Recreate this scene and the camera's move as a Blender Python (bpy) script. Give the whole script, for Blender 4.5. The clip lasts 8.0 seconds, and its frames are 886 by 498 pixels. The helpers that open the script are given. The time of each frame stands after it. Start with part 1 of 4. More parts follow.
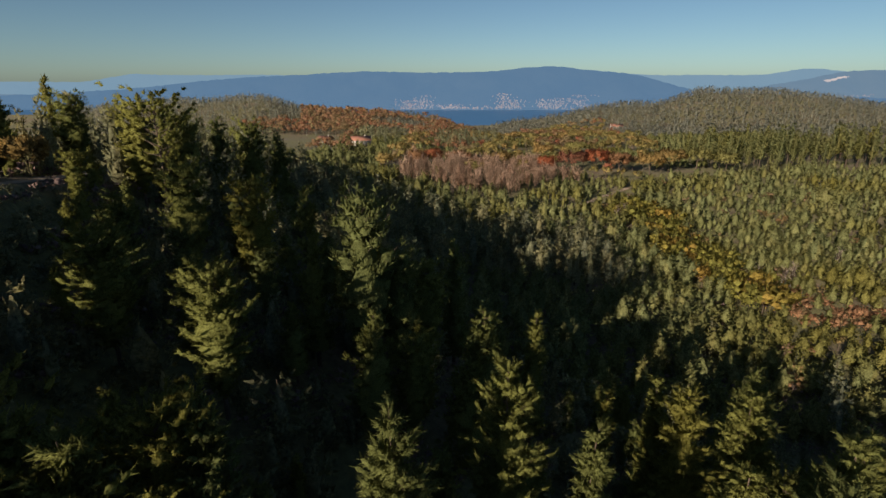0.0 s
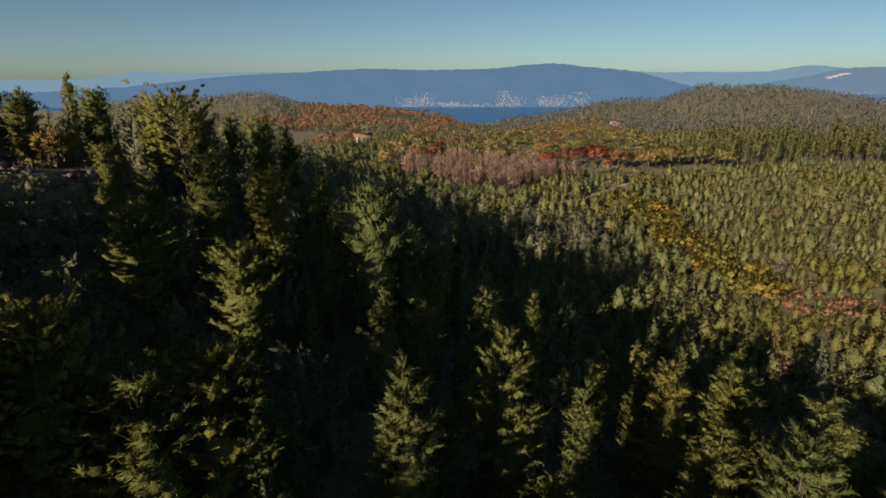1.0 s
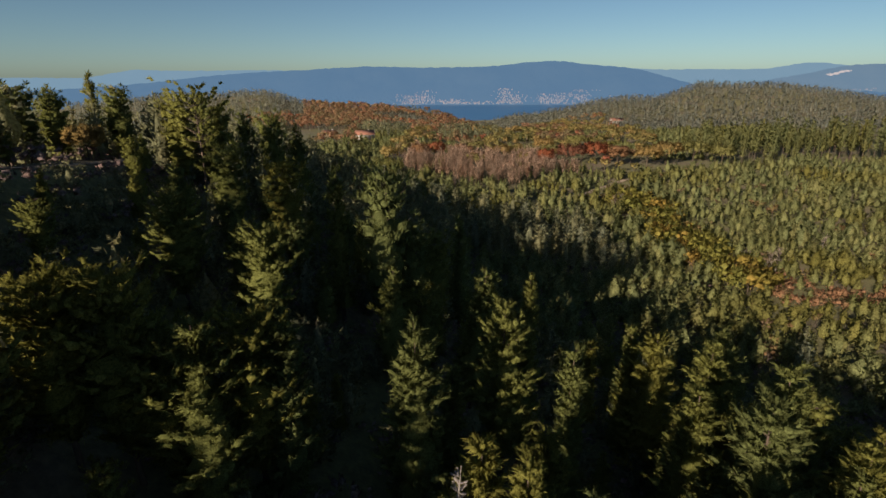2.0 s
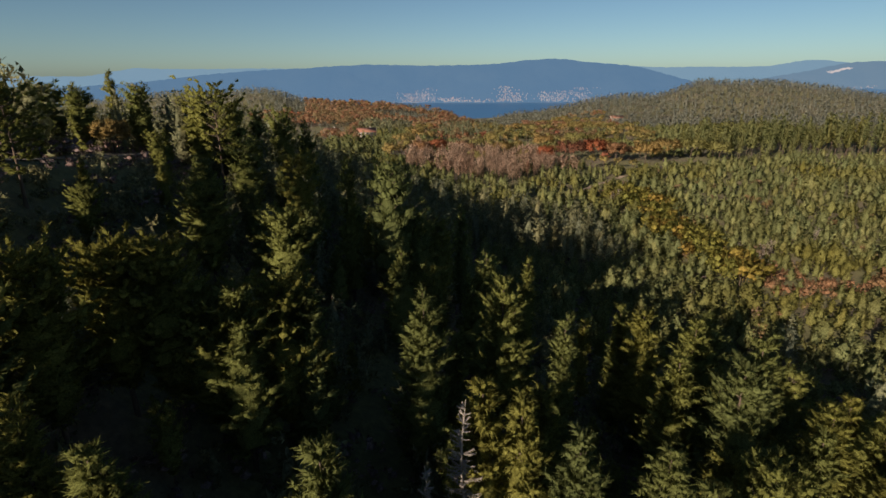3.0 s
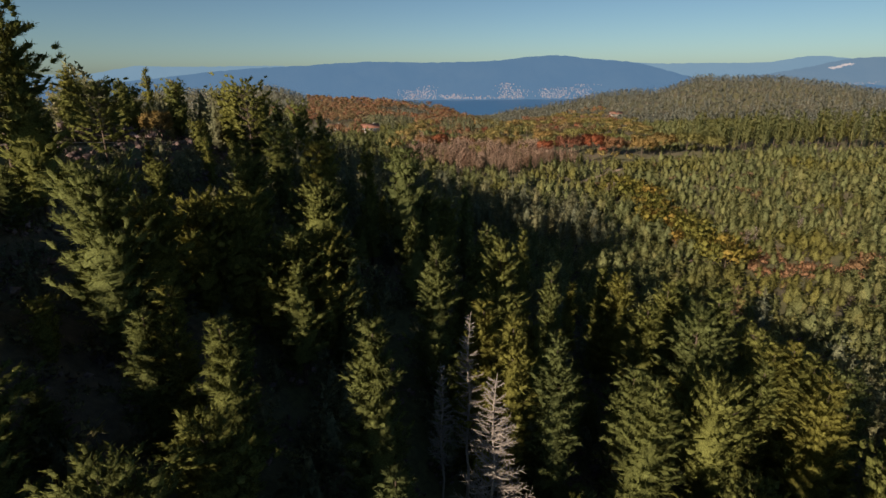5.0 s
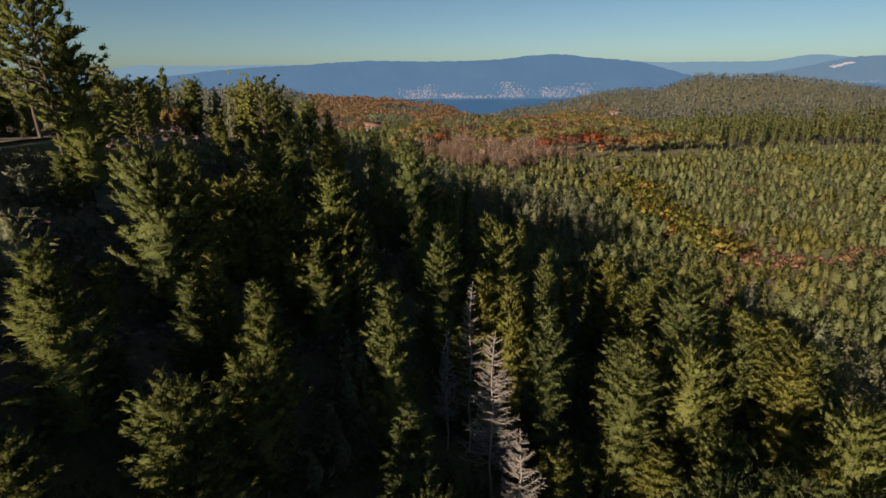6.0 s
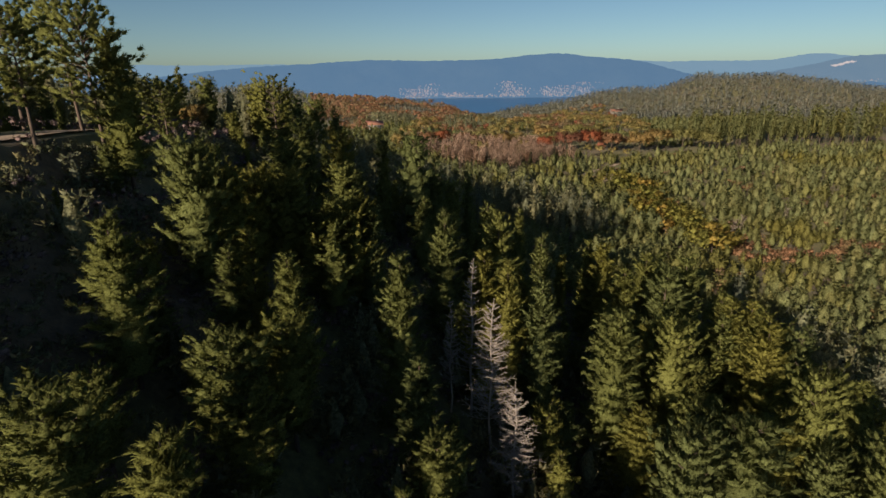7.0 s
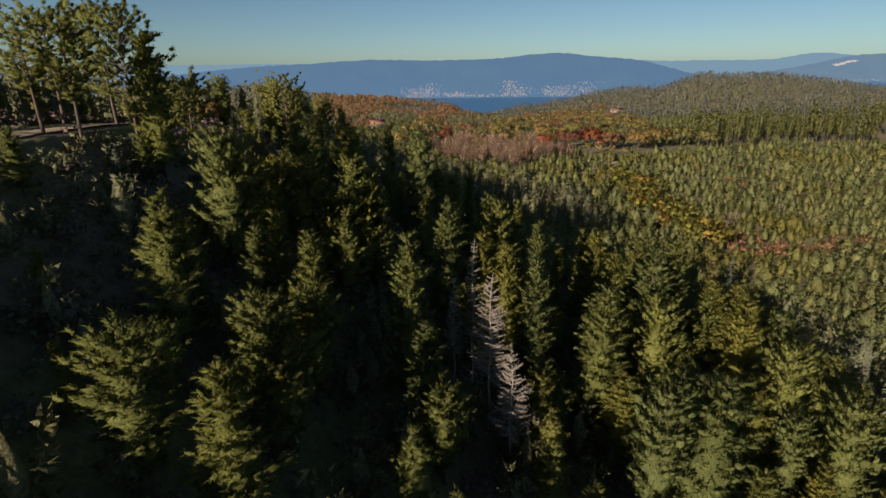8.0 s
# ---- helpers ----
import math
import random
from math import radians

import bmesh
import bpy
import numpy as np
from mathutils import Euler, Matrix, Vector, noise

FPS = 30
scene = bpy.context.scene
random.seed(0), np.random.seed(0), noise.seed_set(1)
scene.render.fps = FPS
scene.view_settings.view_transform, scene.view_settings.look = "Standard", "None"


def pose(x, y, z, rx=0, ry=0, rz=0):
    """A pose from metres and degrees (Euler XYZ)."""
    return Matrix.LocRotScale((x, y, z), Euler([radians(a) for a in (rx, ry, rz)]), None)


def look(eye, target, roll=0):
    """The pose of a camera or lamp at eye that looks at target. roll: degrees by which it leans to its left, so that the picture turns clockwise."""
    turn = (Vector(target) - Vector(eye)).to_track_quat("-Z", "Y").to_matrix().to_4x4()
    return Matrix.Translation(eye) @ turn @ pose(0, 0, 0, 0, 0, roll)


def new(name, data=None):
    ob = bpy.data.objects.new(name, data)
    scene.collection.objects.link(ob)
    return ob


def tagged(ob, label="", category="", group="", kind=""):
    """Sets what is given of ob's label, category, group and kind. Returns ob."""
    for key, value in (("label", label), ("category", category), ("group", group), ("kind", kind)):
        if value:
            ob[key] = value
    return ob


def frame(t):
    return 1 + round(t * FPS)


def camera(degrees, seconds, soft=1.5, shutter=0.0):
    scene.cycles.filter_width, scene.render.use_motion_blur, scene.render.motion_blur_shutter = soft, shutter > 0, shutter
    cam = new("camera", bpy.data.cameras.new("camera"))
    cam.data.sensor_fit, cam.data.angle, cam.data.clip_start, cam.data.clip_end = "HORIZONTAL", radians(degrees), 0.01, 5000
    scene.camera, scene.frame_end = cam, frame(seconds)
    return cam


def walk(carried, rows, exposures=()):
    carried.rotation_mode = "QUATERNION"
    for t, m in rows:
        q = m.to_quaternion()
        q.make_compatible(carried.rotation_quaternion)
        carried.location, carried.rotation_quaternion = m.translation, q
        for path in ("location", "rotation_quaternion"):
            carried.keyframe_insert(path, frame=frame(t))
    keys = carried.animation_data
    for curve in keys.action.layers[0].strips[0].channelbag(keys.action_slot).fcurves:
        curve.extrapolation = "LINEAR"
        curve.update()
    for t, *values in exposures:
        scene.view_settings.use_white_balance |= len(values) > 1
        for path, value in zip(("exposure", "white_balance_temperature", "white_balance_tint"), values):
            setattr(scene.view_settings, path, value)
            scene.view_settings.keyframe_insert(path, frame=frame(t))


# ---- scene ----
cam = camera(80.1, 8.0, 1.5)
# seconds, eye x, y, z, yaw, pitch, roll: a level flight backwards over the slope
ROWS = [
    (0.0, 0.035, -0.046, 200.119, -0.009, -17.736, 0.019),
    (0.5, -0.099, -1.811, 200.111, 0.027, -17.872, -0.017),
    (1.0, -0.237, -3.651, 200.104, 0.058, -18.000, -0.055),
    (1.5, -0.379, -5.558, 200.098, 0.085, -18.120, -0.094),
    (2.2, -0.581, -8.331, 200.088, 0.117, -18.273, -0.148),
    (3.0, -0.815, -11.627, 200.076, 0.151, -18.428, -0.210),
    (3.5, -0.961, -13.747, 200.066, 0.171, -18.515, -0.248),
    (4.0, -1.105, -15.904, 200.054, 0.192, -18.593, -0.285),
    (4.5, -1.247, -18.093, 200.039, 0.216, -18.663, -0.320),
    (5.2, -1.439, -21.200, 200.014, 0.255, -18.748, -0.367),
    (6.0, -1.647, -24.792, 199.975, 0.311, -18.825, -0.415),
    (6.5, -1.769, -27.049, 199.945, 0.355, -18.863, -0.441),
    (7.0, -1.884, -29.308, 199.910, 0.406, -18.892, -0.464),
    (7.5, -1.990, -31.563, 199.869, 0.465, -18.914, -0.483),
    (8.0, -2.086, -33.808, 199.822, 0.535, -18.928, -0.498),
]
walk(cam, [(t, pose(x, y, z, 90 + p, -r, w)) for t, x, y, z, w, p, r in ROWS], [(0.0, 1.15), (8.0, 1.15)])

# ---- daylight: a low sun over the left shoulder of the ridge, clear sky ----
SUN_EL, SUN_AZ = 20.3, 234.0      # degrees; azimuth anticlockwise from +x, where the sun stands
ca, sa, ce, se = (f(radians(a)) for a in (SUN_AZ, SUN_EL) for f in (math.cos, math.sin))
TO_SUN = Vector((ca * ce, sa * ce, se))
sun = new("sun", bpy.data.lights.new("sun", "SUN"))
sun.data.energy, sun.data.angle, sun.data.color = 3.8, radians(0.6), (1.0, 0.83, 0.66)
sun.matrix_world = look((0, 0, 400), Vector((0, 0, 400)) - TO_SUN)
world = bpy.data.worlds.new("sky")
scene.world = world
world.use_nodes = True
wn = world.node_tree
sky = wn.nodes.new("ShaderNodeTexSky")
sky.sky_type, sky.sun_disc = "NISHITA", False
sky.sun_elevation, sky.sun_rotation = radians(SUN_EL), radians(90 - SUN_AZ)
sky.altitude, sky.air_density, sky.dust_density, sky.ozone_density = 200, 0.7, 0.5, 1.6
tint = wn.nodes.new("ShaderNodeMix")      # clear autumn air, a little green in the blue
tint.data_type, tint.blend_type = "RGBA", "MULTIPLY"
tint.inputs[0].default_value, tint.inputs[7].default_value = 1.0, (0.835, 0.955, 0.945, 1)
wn.links.new(sky.outputs[0], tint.inputs[6])
wn.links.new(tint.outputs[2], wn.nodes["Background"].inputs[0])
wn.nodes["Background"].inputs[1].default_value = 0.032


# ---- materials ----
def nodes_of(name):
    m = bpy.data.materials.new(name)
    m.use_nodes = True
    t = m.node_tree
    t.nodes.clear()
    return m, t, t.nodes.new("ShaderNodeOutputMaterial")


def node(t, kind, links=(), **values):
    n = t.nodes.new(kind)
    for k, v in values.items():
        n.inputs[k.replace("_", " ")].default_value = v
    for k, v in links:
        t.links.new(v, n.inputs[k])
    return n


def ramp(t, fac, stops):
    n = t.nodes.new("ShaderNodeValToRGB")
    e = n.color_ramp.elements
    while len(e) < len(stops):
        e.new(0.5)
    for i, (p, c) in enumerate(stops):
        e[i].position, e[i].color = p, (*c, 1)
    t.links.new(fac, n.inputs[0])
    return n.outputs[0]


def mix(t, fac, a, b, blend="MIX"):
    n = t.nodes.new("ShaderNodeMix")
    n.data_type, n.blend_type = "RGBA", blend
    for i, v in ((0, fac), (6, a), (7, b)):
        if isinstance(v, (int, float)):
            n.inputs[i].default_value = v
        elif isinstance(v, tuple):
            n.inputs[i].default_value = (*v, 1)
        else:
            t.links.new(v, n.inputs[i])
    return n.outputs[2]


def foliage(name, stops, cell=0.0, through_light=0.48, sprig=0.18, patch=None):
    """Leaves: colour varies from tree to tree (cell: trees apart, in metres, for joined woods), from twig to twig and in broad drifts."""
    m, t, out = nodes_of(name)
    geo = node(t, "ShaderNodeNewGeometry")
    if cell:
        flat = node(t, "ShaderNodeVectorMath", [(0, geo.outputs["Position"])])
        flat.operation, flat.inputs[1].default_value = "MULTIPLY", (1, 1, 0.12)
        vor = node(t, "ShaderNodeTexVoronoi", [("Vector", flat.outputs[0])], Scale=1.0 / cell)
        one = node(t, "ShaderNodeSeparateColor", [(0, vor.outputs["Color"])]).outputs[0]
    else:
        one = node(t, "ShaderNodeObjectInfo").outputs["Random"]
    col = ramp(t, one, stops)
    if patch:
        drift = node(t, "ShaderNodeTexNoise", [("Vector", geo.outputs["Position"])], Scale=patch[0], Detail=3.0)
        f = ramp(t, drift.outputs[0], [(0.5, (0, 0, 0)), (0.68, (1, 1, 1))])
        col = mix(t, f, col, patch[1])
    isle = node(t, "ShaderNodeMapRange", [(0, geo.outputs["Random Per Island"])], To_Min=1 - sprig, To_Max=1 + sprig).outputs[0]
    col = mix(t, 1.0, col, node(t, "ShaderNodeCombineColor", [(0, isle), (1, isle), (2, isle)]).outputs[0], "MULTIPLY")
    fine = 11.0 if not cell else 3.6 if cell < 4.5 else 2.0
    # noise multiplied into the colour imitates tiny shadows between needles; it also drives the bump
    shade_grain = node(t, "ShaderNodeTexNoise", [("Vector", geo.outputs["Position"])], Scale=fine, Detail=4.0, Roughness=0.7)
    g = node(t, "ShaderNodeMapRange", [(0, shade_grain.outputs[0])], From_Min=0.36, From_Max=0.64, To_Min=0.55, To_Max=1.45).outputs[0]
    col = mix(t, 1.0, col, node(t, "ShaderNodeCombineColor", [(0, g), (1, g), (2, g)]).outputs[0], "MULTIPLY")
    bp = node(t, "ShaderNodeBump", [("Height", shade_grain.outputs[0])], Strength=0.7, Distance=1.0 / fine)
    d = node(t, "ShaderNodeBsdfDiffuse", [("Color", col), ("Normal", bp.outputs[0])])
    tr = node(t, "ShaderNodeBsdfTranslucent", [("Color", mix(t, 1.0, col, (1.08, 1.06, 0.9), "MULTIPLY"))])
    s = node(t, "ShaderNodeMixShader", [(1, d.outputs[0]), (2, tr.outputs[0])], Fac=through_light)
    t.links.new(s.outputs[0], out.inputs[0])
    return m


def bark(name, dark, light, scale=6.0, rough=0.9):
    m, t, out = nodes_of(name)
    co = node(t, "ShaderNodeTexCoord")
    st = node(t, "ShaderNodeMapping", [(0, co.outputs["Object"])])
    st.inputs["Scale"].default_value = (1, 1, 0.25)
    n = node(t, "ShaderNodeTexNoise", [("Vector", st.outputs[0])], Scale=scale, Detail=6.0, Roughness=0.7)
    n2 = node(t, "ShaderNodeTexNoise", [("Vector", co.outputs["Object"])], Scale=0.8, Detail=2.0)
    c = mix(t, n2.outputs[0], ramp(t, n.outputs[0], [(0.35, dark), (0.65, light)]), dark)
    b = node(t, "ShaderNodeBump", [("Height", n.outputs[0])], Strength=0.6, Distance=0.03)
    p = node(t, "ShaderNodeBsdfPrincipled", [("Base Color", c), ("Normal", b.outputs[0])], Roughness=rough)
    t.links.new(p.outputs[0], out.inputs[0])
    return m


def plain(name, a, b, scale, rough=0.8, bump=0.3):
    m, t, out = nodes_of(name)
    co = node(t, "ShaderNodeTexCoord")
    n = node(t, "ShaderNodeTexNoise", [("Vector", co.outputs["Object"])], Scale=scale, Detail=6.0, Roughness=0.65)
    n2 = node(t, "ShaderNodeTexNoise", [("Vector", co.outputs["Object"])], Scale=scale * 0.12, Detail=3.0)
    f = node(t, "ShaderNodeMath", [(0, n.outputs[0]), (1, n2.outputs[0])])
    f.operation = "MULTIPLY_ADD"
    f.inputs[2].default_value = 0.12
    c = ramp(t, f.outputs[0], [(0.25, a), (0.5, b)])
    bp = node(t, "ShaderNodeBump", [("Height", n.outputs[0])], Strength=bump, Distance=0.05)
    p = node(t, "ShaderNodeBsdfPrincipled", [("Base Color", c), ("Normal", bp.outputs[0])], Roughness=rough)
    t.links.new(p.outputs[0], out.inputs[0])
    return m


def ground_material():
    m, t, out = nodes_of("heath_ground")
    geo = node(t, "ShaderNodeNewGeometry")
    pos = geo.outputs["Position"]
    fine = node(t, "ShaderNodeTexNoise", [("Vector", pos)], Scale=1.6, Detail=8.0, Roughness=0.7)
    broad = node(t, "ShaderNodeTexNoise", [("Vector", pos)], Scale=0.045, Detail=4.0, Roughness=0.6)
    litter = ramp(t, fine.outputs[0], [(0.3, (0.07, 0.055, 0.04)), (0.5, (0.13, 0.1, 0.065)), (0.72, (0.21, 0.145, 0.09))])
    green = ramp(t, fine.outputs[0], [(0.3, (0.06, 0.064, 0.027)), (0.55, (0.135, 0.125, 0.047)), (0.75, (0.21, 0.18, 0.07))])
    c = mix(t, ramp(t, broad.outputs[0], [(0.36, (0, 0, 0)), (0.52, (1, 1, 1))]), litter, green)
    bp = node(t, "ShaderNodeBump", [("Height", fine.outputs[0])], Strength=0.8, Distance=0.3)
    p = node(t, "ShaderNodeBsdfPrincipled", [("Base Color", c), ("Normal", bp.outputs[0])], Roughness=0.95)
    t.links.new(p.outputs[0], out.inputs[0])
    return m


def far_haze_material(name, low, high, haze_glow, amount):
    """A far hillside seen through kilometres of air: woods with clearings, and the haze mixed in as plain emission."""
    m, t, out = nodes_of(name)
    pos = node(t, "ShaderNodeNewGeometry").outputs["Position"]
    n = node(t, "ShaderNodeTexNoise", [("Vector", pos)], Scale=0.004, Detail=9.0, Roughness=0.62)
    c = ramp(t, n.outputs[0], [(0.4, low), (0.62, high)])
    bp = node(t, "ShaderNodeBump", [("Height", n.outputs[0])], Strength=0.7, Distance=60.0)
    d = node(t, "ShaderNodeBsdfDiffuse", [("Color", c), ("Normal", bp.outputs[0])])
    e = node(t, "ShaderNodeEmission", Color=(*haze_glow, 1), Strength=1.0)
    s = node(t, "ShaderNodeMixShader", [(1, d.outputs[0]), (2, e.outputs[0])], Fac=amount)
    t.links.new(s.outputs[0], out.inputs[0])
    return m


def water_material():
    m, t, out = nodes_of("sea_water")
    pos = node(t, "ShaderNodeNewGeometry").outputs["Position"]
    n = node(t, "ShaderNodeTexNoise", [("Vector", pos)], Scale=0.02, Detail=8.0, Roughness=0.7)
    bp = node(t, "ShaderNodeBump", [("Height", n.outputs[0])], Strength=0.25, Distance=4.0)
    p = node(t, "ShaderNodeBsdfPrincipled", [("Normal", bp.outputs[0])], Base_Color=(0.04, 0.13, 0.28, 1), Roughness=0.4)
    t.links.new(p.outputs[0], out.inputs[0])
    return m


NEEDLE_NEAR = foliage("pine_needles", [(0.0, (0.146, 0.168, 0.064)), (0.5, (0.190, 0.202, 0.062)), (1.0, (0.236, 0.224, 0.058))])
# sky fill for the shaded woods is put into this paler, bluer colour
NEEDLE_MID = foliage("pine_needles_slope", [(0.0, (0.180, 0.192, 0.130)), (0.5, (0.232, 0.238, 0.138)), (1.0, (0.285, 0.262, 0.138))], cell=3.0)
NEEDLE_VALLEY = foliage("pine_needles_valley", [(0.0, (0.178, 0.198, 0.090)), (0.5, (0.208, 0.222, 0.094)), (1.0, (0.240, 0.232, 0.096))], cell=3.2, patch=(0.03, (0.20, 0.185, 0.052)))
# hill needles carry the distance haze in their colour: paler, greyer, bluer
NEEDLE_HAZED = foliage("pine_needles_hill_hazed", [(0.0, (0.200, 0.222, 0.195)), (0.5, (0.262, 0.272, 0.222)), (1.0, (0.322, 0.305, 0.232))], cell=5.0)
# autumn rust and olive, both lightened in the colour for distance haze
RUST = foliage("rust_oak_leaves", [(0.0, (0.330, 0.172, 0.110)), (0.4, (0.335, 0.222, 0.130)), (0.7, (0.255, 0.215, 0.112)), (1.0, (0.365, 0.142, 0.088))], cell=7.0)
OLIVE = foliage("olive_oak_leaves", [(0.0, (0.215, 0.205, 0.085)), (0.5, (0.305, 0.258, 0.095)), (1.0, (0.390, 0.265, 0.110))], cell=8.0)
YELLOW = foliage("yellow_broom_leaves", [(0.0, (0.205, 0.208, 0.058)), (0.6, (0.265, 0.240, 0.058)), (1.0, (0.330, 0.225, 0.060))], cell=6.0)
BRACKEN = foliage("dead_bracken", [(0.0, (0.300, 0.165, 0.095)), (0.5, (0.350, 0.205, 0.115)), (1.0, (0.270, 0.200, 0.100))], cell=2.5)
TWIG = foliage("bare_birch_twigs", [(0.0, (0.440, 0.305, 0.225)), (0.5, (0.530, 0.380, 0.280)), (1.0, (0.450, 0.290, 0.205))], cell=4.0, through_light=0.1)
# brown heath lightened towards violet, lifting the shaded undergrowth by colour
HEATH = foliage("dark_heath_shrub", [(0.0, (0.150, 0.122, 0.118)), (0.5, (0.205, 0.152, 0.142)), (1.0, (0.235, 0.162, 0.142))], cell=2.0, through_light=0.2)
BARK = bark("pine_bark", (0.05, 0.035, 0.025), (0.17, 0.12, 0.085))
DEAD = bark("weathered_dead_wood", (0.23, 0.195, 0.165), (0.40, 0.345, 0.295), 10.0)
GROUND = ground_material()
SEA = water_material()


# ---- the shape of the land ----
def sm(a, b, x):
    t = np.clip((x - a) / (b - a), 0, 1)
    return t * t * (3 - 2 * t)


def bump(x, y, cx, cy, sx, sy, h):
    return h * np.exp(-((x - cx) / sx) ** 2 - ((y - cy) / sy) ** 2)


RIDGE_Y = 840.0
RIDGE_B = (-1.1, -0.72, -0.57, -0.5, -0.43, -0.34, -0.30, -0.265, -0.17, -0.06, 0.0, 0.055, 0.085, 0.12, 0.18, 0.23, 0.29, 0.34, 0.385, 0.43, 0.472, 0.52, 0.6, 0.69, 0.81, 1.1)
RIDGE_Z = (140, 148, 161, 168, 166, 173.5, 168, 155, 150.5, 146.5, 136, 118, 123, 133, 138.5, 147, 158, 163, 160, 172, 184, 181, 182, 174, 159, 140)


def ridge_z(b):
    """The crest of the long ridge, by its bearing, with the knots rounded off."""
    return sum(np.interp(b + d, RIDGE_B, RIDGE_Z) * w for d, w in ((-0.016, 0.25), (0.0, 0.5), (0.016, 0.25)))


def height(x, y):
    """The land: a wooded spur that falls to the right into a valley, low hills beyond, then down to the sea."""
    x, y = np.asarray(x, float), np.asarray(y, float)
    base = 151 + 3 * sm(120, 260, y) + 0.025 * np.clip(x - 60, 0, 250) * sm(60, 250, y) - 13 * sm(380, 580, y) - 142 * sm(650, 1900, y)
    crest = -33 - 0.10 * np.clip(y - 30, 0, 200)
    top = 44.5 - 4 * sm(5, 45, y) - 9 * sm(35, 105, y) - 18 * sm(95, 240, y) - 10 * sm(200, 420, y) - 3.5 * sm(400, 700, y)
    h = base + top * np.exp(-np.clip(x - crest, 0, None) / 42.0)
    h = h + bump(x, y, -6, 45, 26, 24, 4)
    # a long low ridge behind the valley: a wooded knoll, a notch that shows the sea, and the round hill
    turn = x / np.maximum(y, 200.0)
    near = np.where(y < RIDGE_Y, 175.0, 240.0)
    h = h + (ridge_z(turn) - h) * np.exp(-((y - RIDGE_Y) / near) ** 2) * sm(430, 640, y)
    h = h + 0.35 * np.sin(x * 0.31 + 1.3 * np.sin(y * 0.17)) * np.sin(y * 0.23 + x * 0.07)
    # the forest track is cut level along the shoulder of the ridge
    road = np.exp(-((x - road_x(y)) / 2.4) ** 4) * (1 - sm(55, 75, y))
    h = h + (road_z(y) - h) * road
    return np.maximum(h, -6)


def road_x(y):
    return -34.5 - 0.0012 * (np.asarray(y, float) - 10) ** 2


def road_z(y):
    return 195.3 - 4.5 * sm(10, 60, np.asarray(y, float))


def ground_z(x, y):
    return float(height(x, y))


# ---- mesh tools ----
def mesh_from(name, verts, faces, material, normals=None):
    """A mesh from arrays: faces is one (n, 3) or (n, 4) array; normals, one a vertex, round off the leaf sprays."""
    me = bpy.data.meshes.new(name)
    verts, faces = np.asarray(verts, np.float32), np.asarray(faces, np.int32)
    k = faces.shape[1]
    me.vertices.add(len(verts))
    me.vertices.foreach_set("co", verts.ravel())
    me.loops.add(faces.size)
    me.loops.foreach_set("vertex_index", faces.ravel())
    me.polygons.add(len(faces))
    me.polygons.foreach_set("loop_start", np.arange(0, faces.size, k, dtype=np.int32))
    me.polygons.foreach_set("loop_total", np.full(len(faces), k, np.int32))
    me.materials.append(material)
    me.update(calc_edges=True)
    if normals is not None:
        me.attributes.new("custom_normal", "FLOAT_VECTOR", "POINT").data.foreach_set("vector", np.asarray(normals, np.float32).ravel())
        me.update()
    return me


def smooth(me):
    me.polygons.foreach_set("use_smooth", np.ones(len(me.polygons), bool))
    return me


def part(name, me, parent, label=""):
    ob = new(name, me)
    ob.parent = parent
    return tagged(ob, label)


class Soup:
    """Triangles gathered piece by piece, with normals where they are given."""

    def __init__(self):
        self.v, self.f, self.m, self.n = [], [], [], 0

    def add(self, v, f, m=None):
        self.v.append(np.asarray(v, float))
        self.f.append(np.asarray(f, int) + self.n)
        if m is not None:
            self.m.append(m)
        self.n += len(v)

    def arrays(self):
        got = np.concatenate(self.v), np.concatenate(self.f)
        return (*got, np.concatenate(self.m)) if self.m else got


def unit(a):
    return a / np.maximum(np.linalg.norm(a, axis=-1, keepdims=True), 1e-9)


def blades(rng, at, way, size, slim):
    """Single narrow blades: roots (k, 3), their ways and lengths. Gives vertices, faces and normals along way."""
    k = len(at)
    side = unit(np.cross(way, rng.normal(size=(k, 3)))) * size * slim
    v = np.stack([at - side, at + side, at + way * size], 1).reshape(-1, 3)
    return v, np.arange(3 * k).reshape(-1, 3)


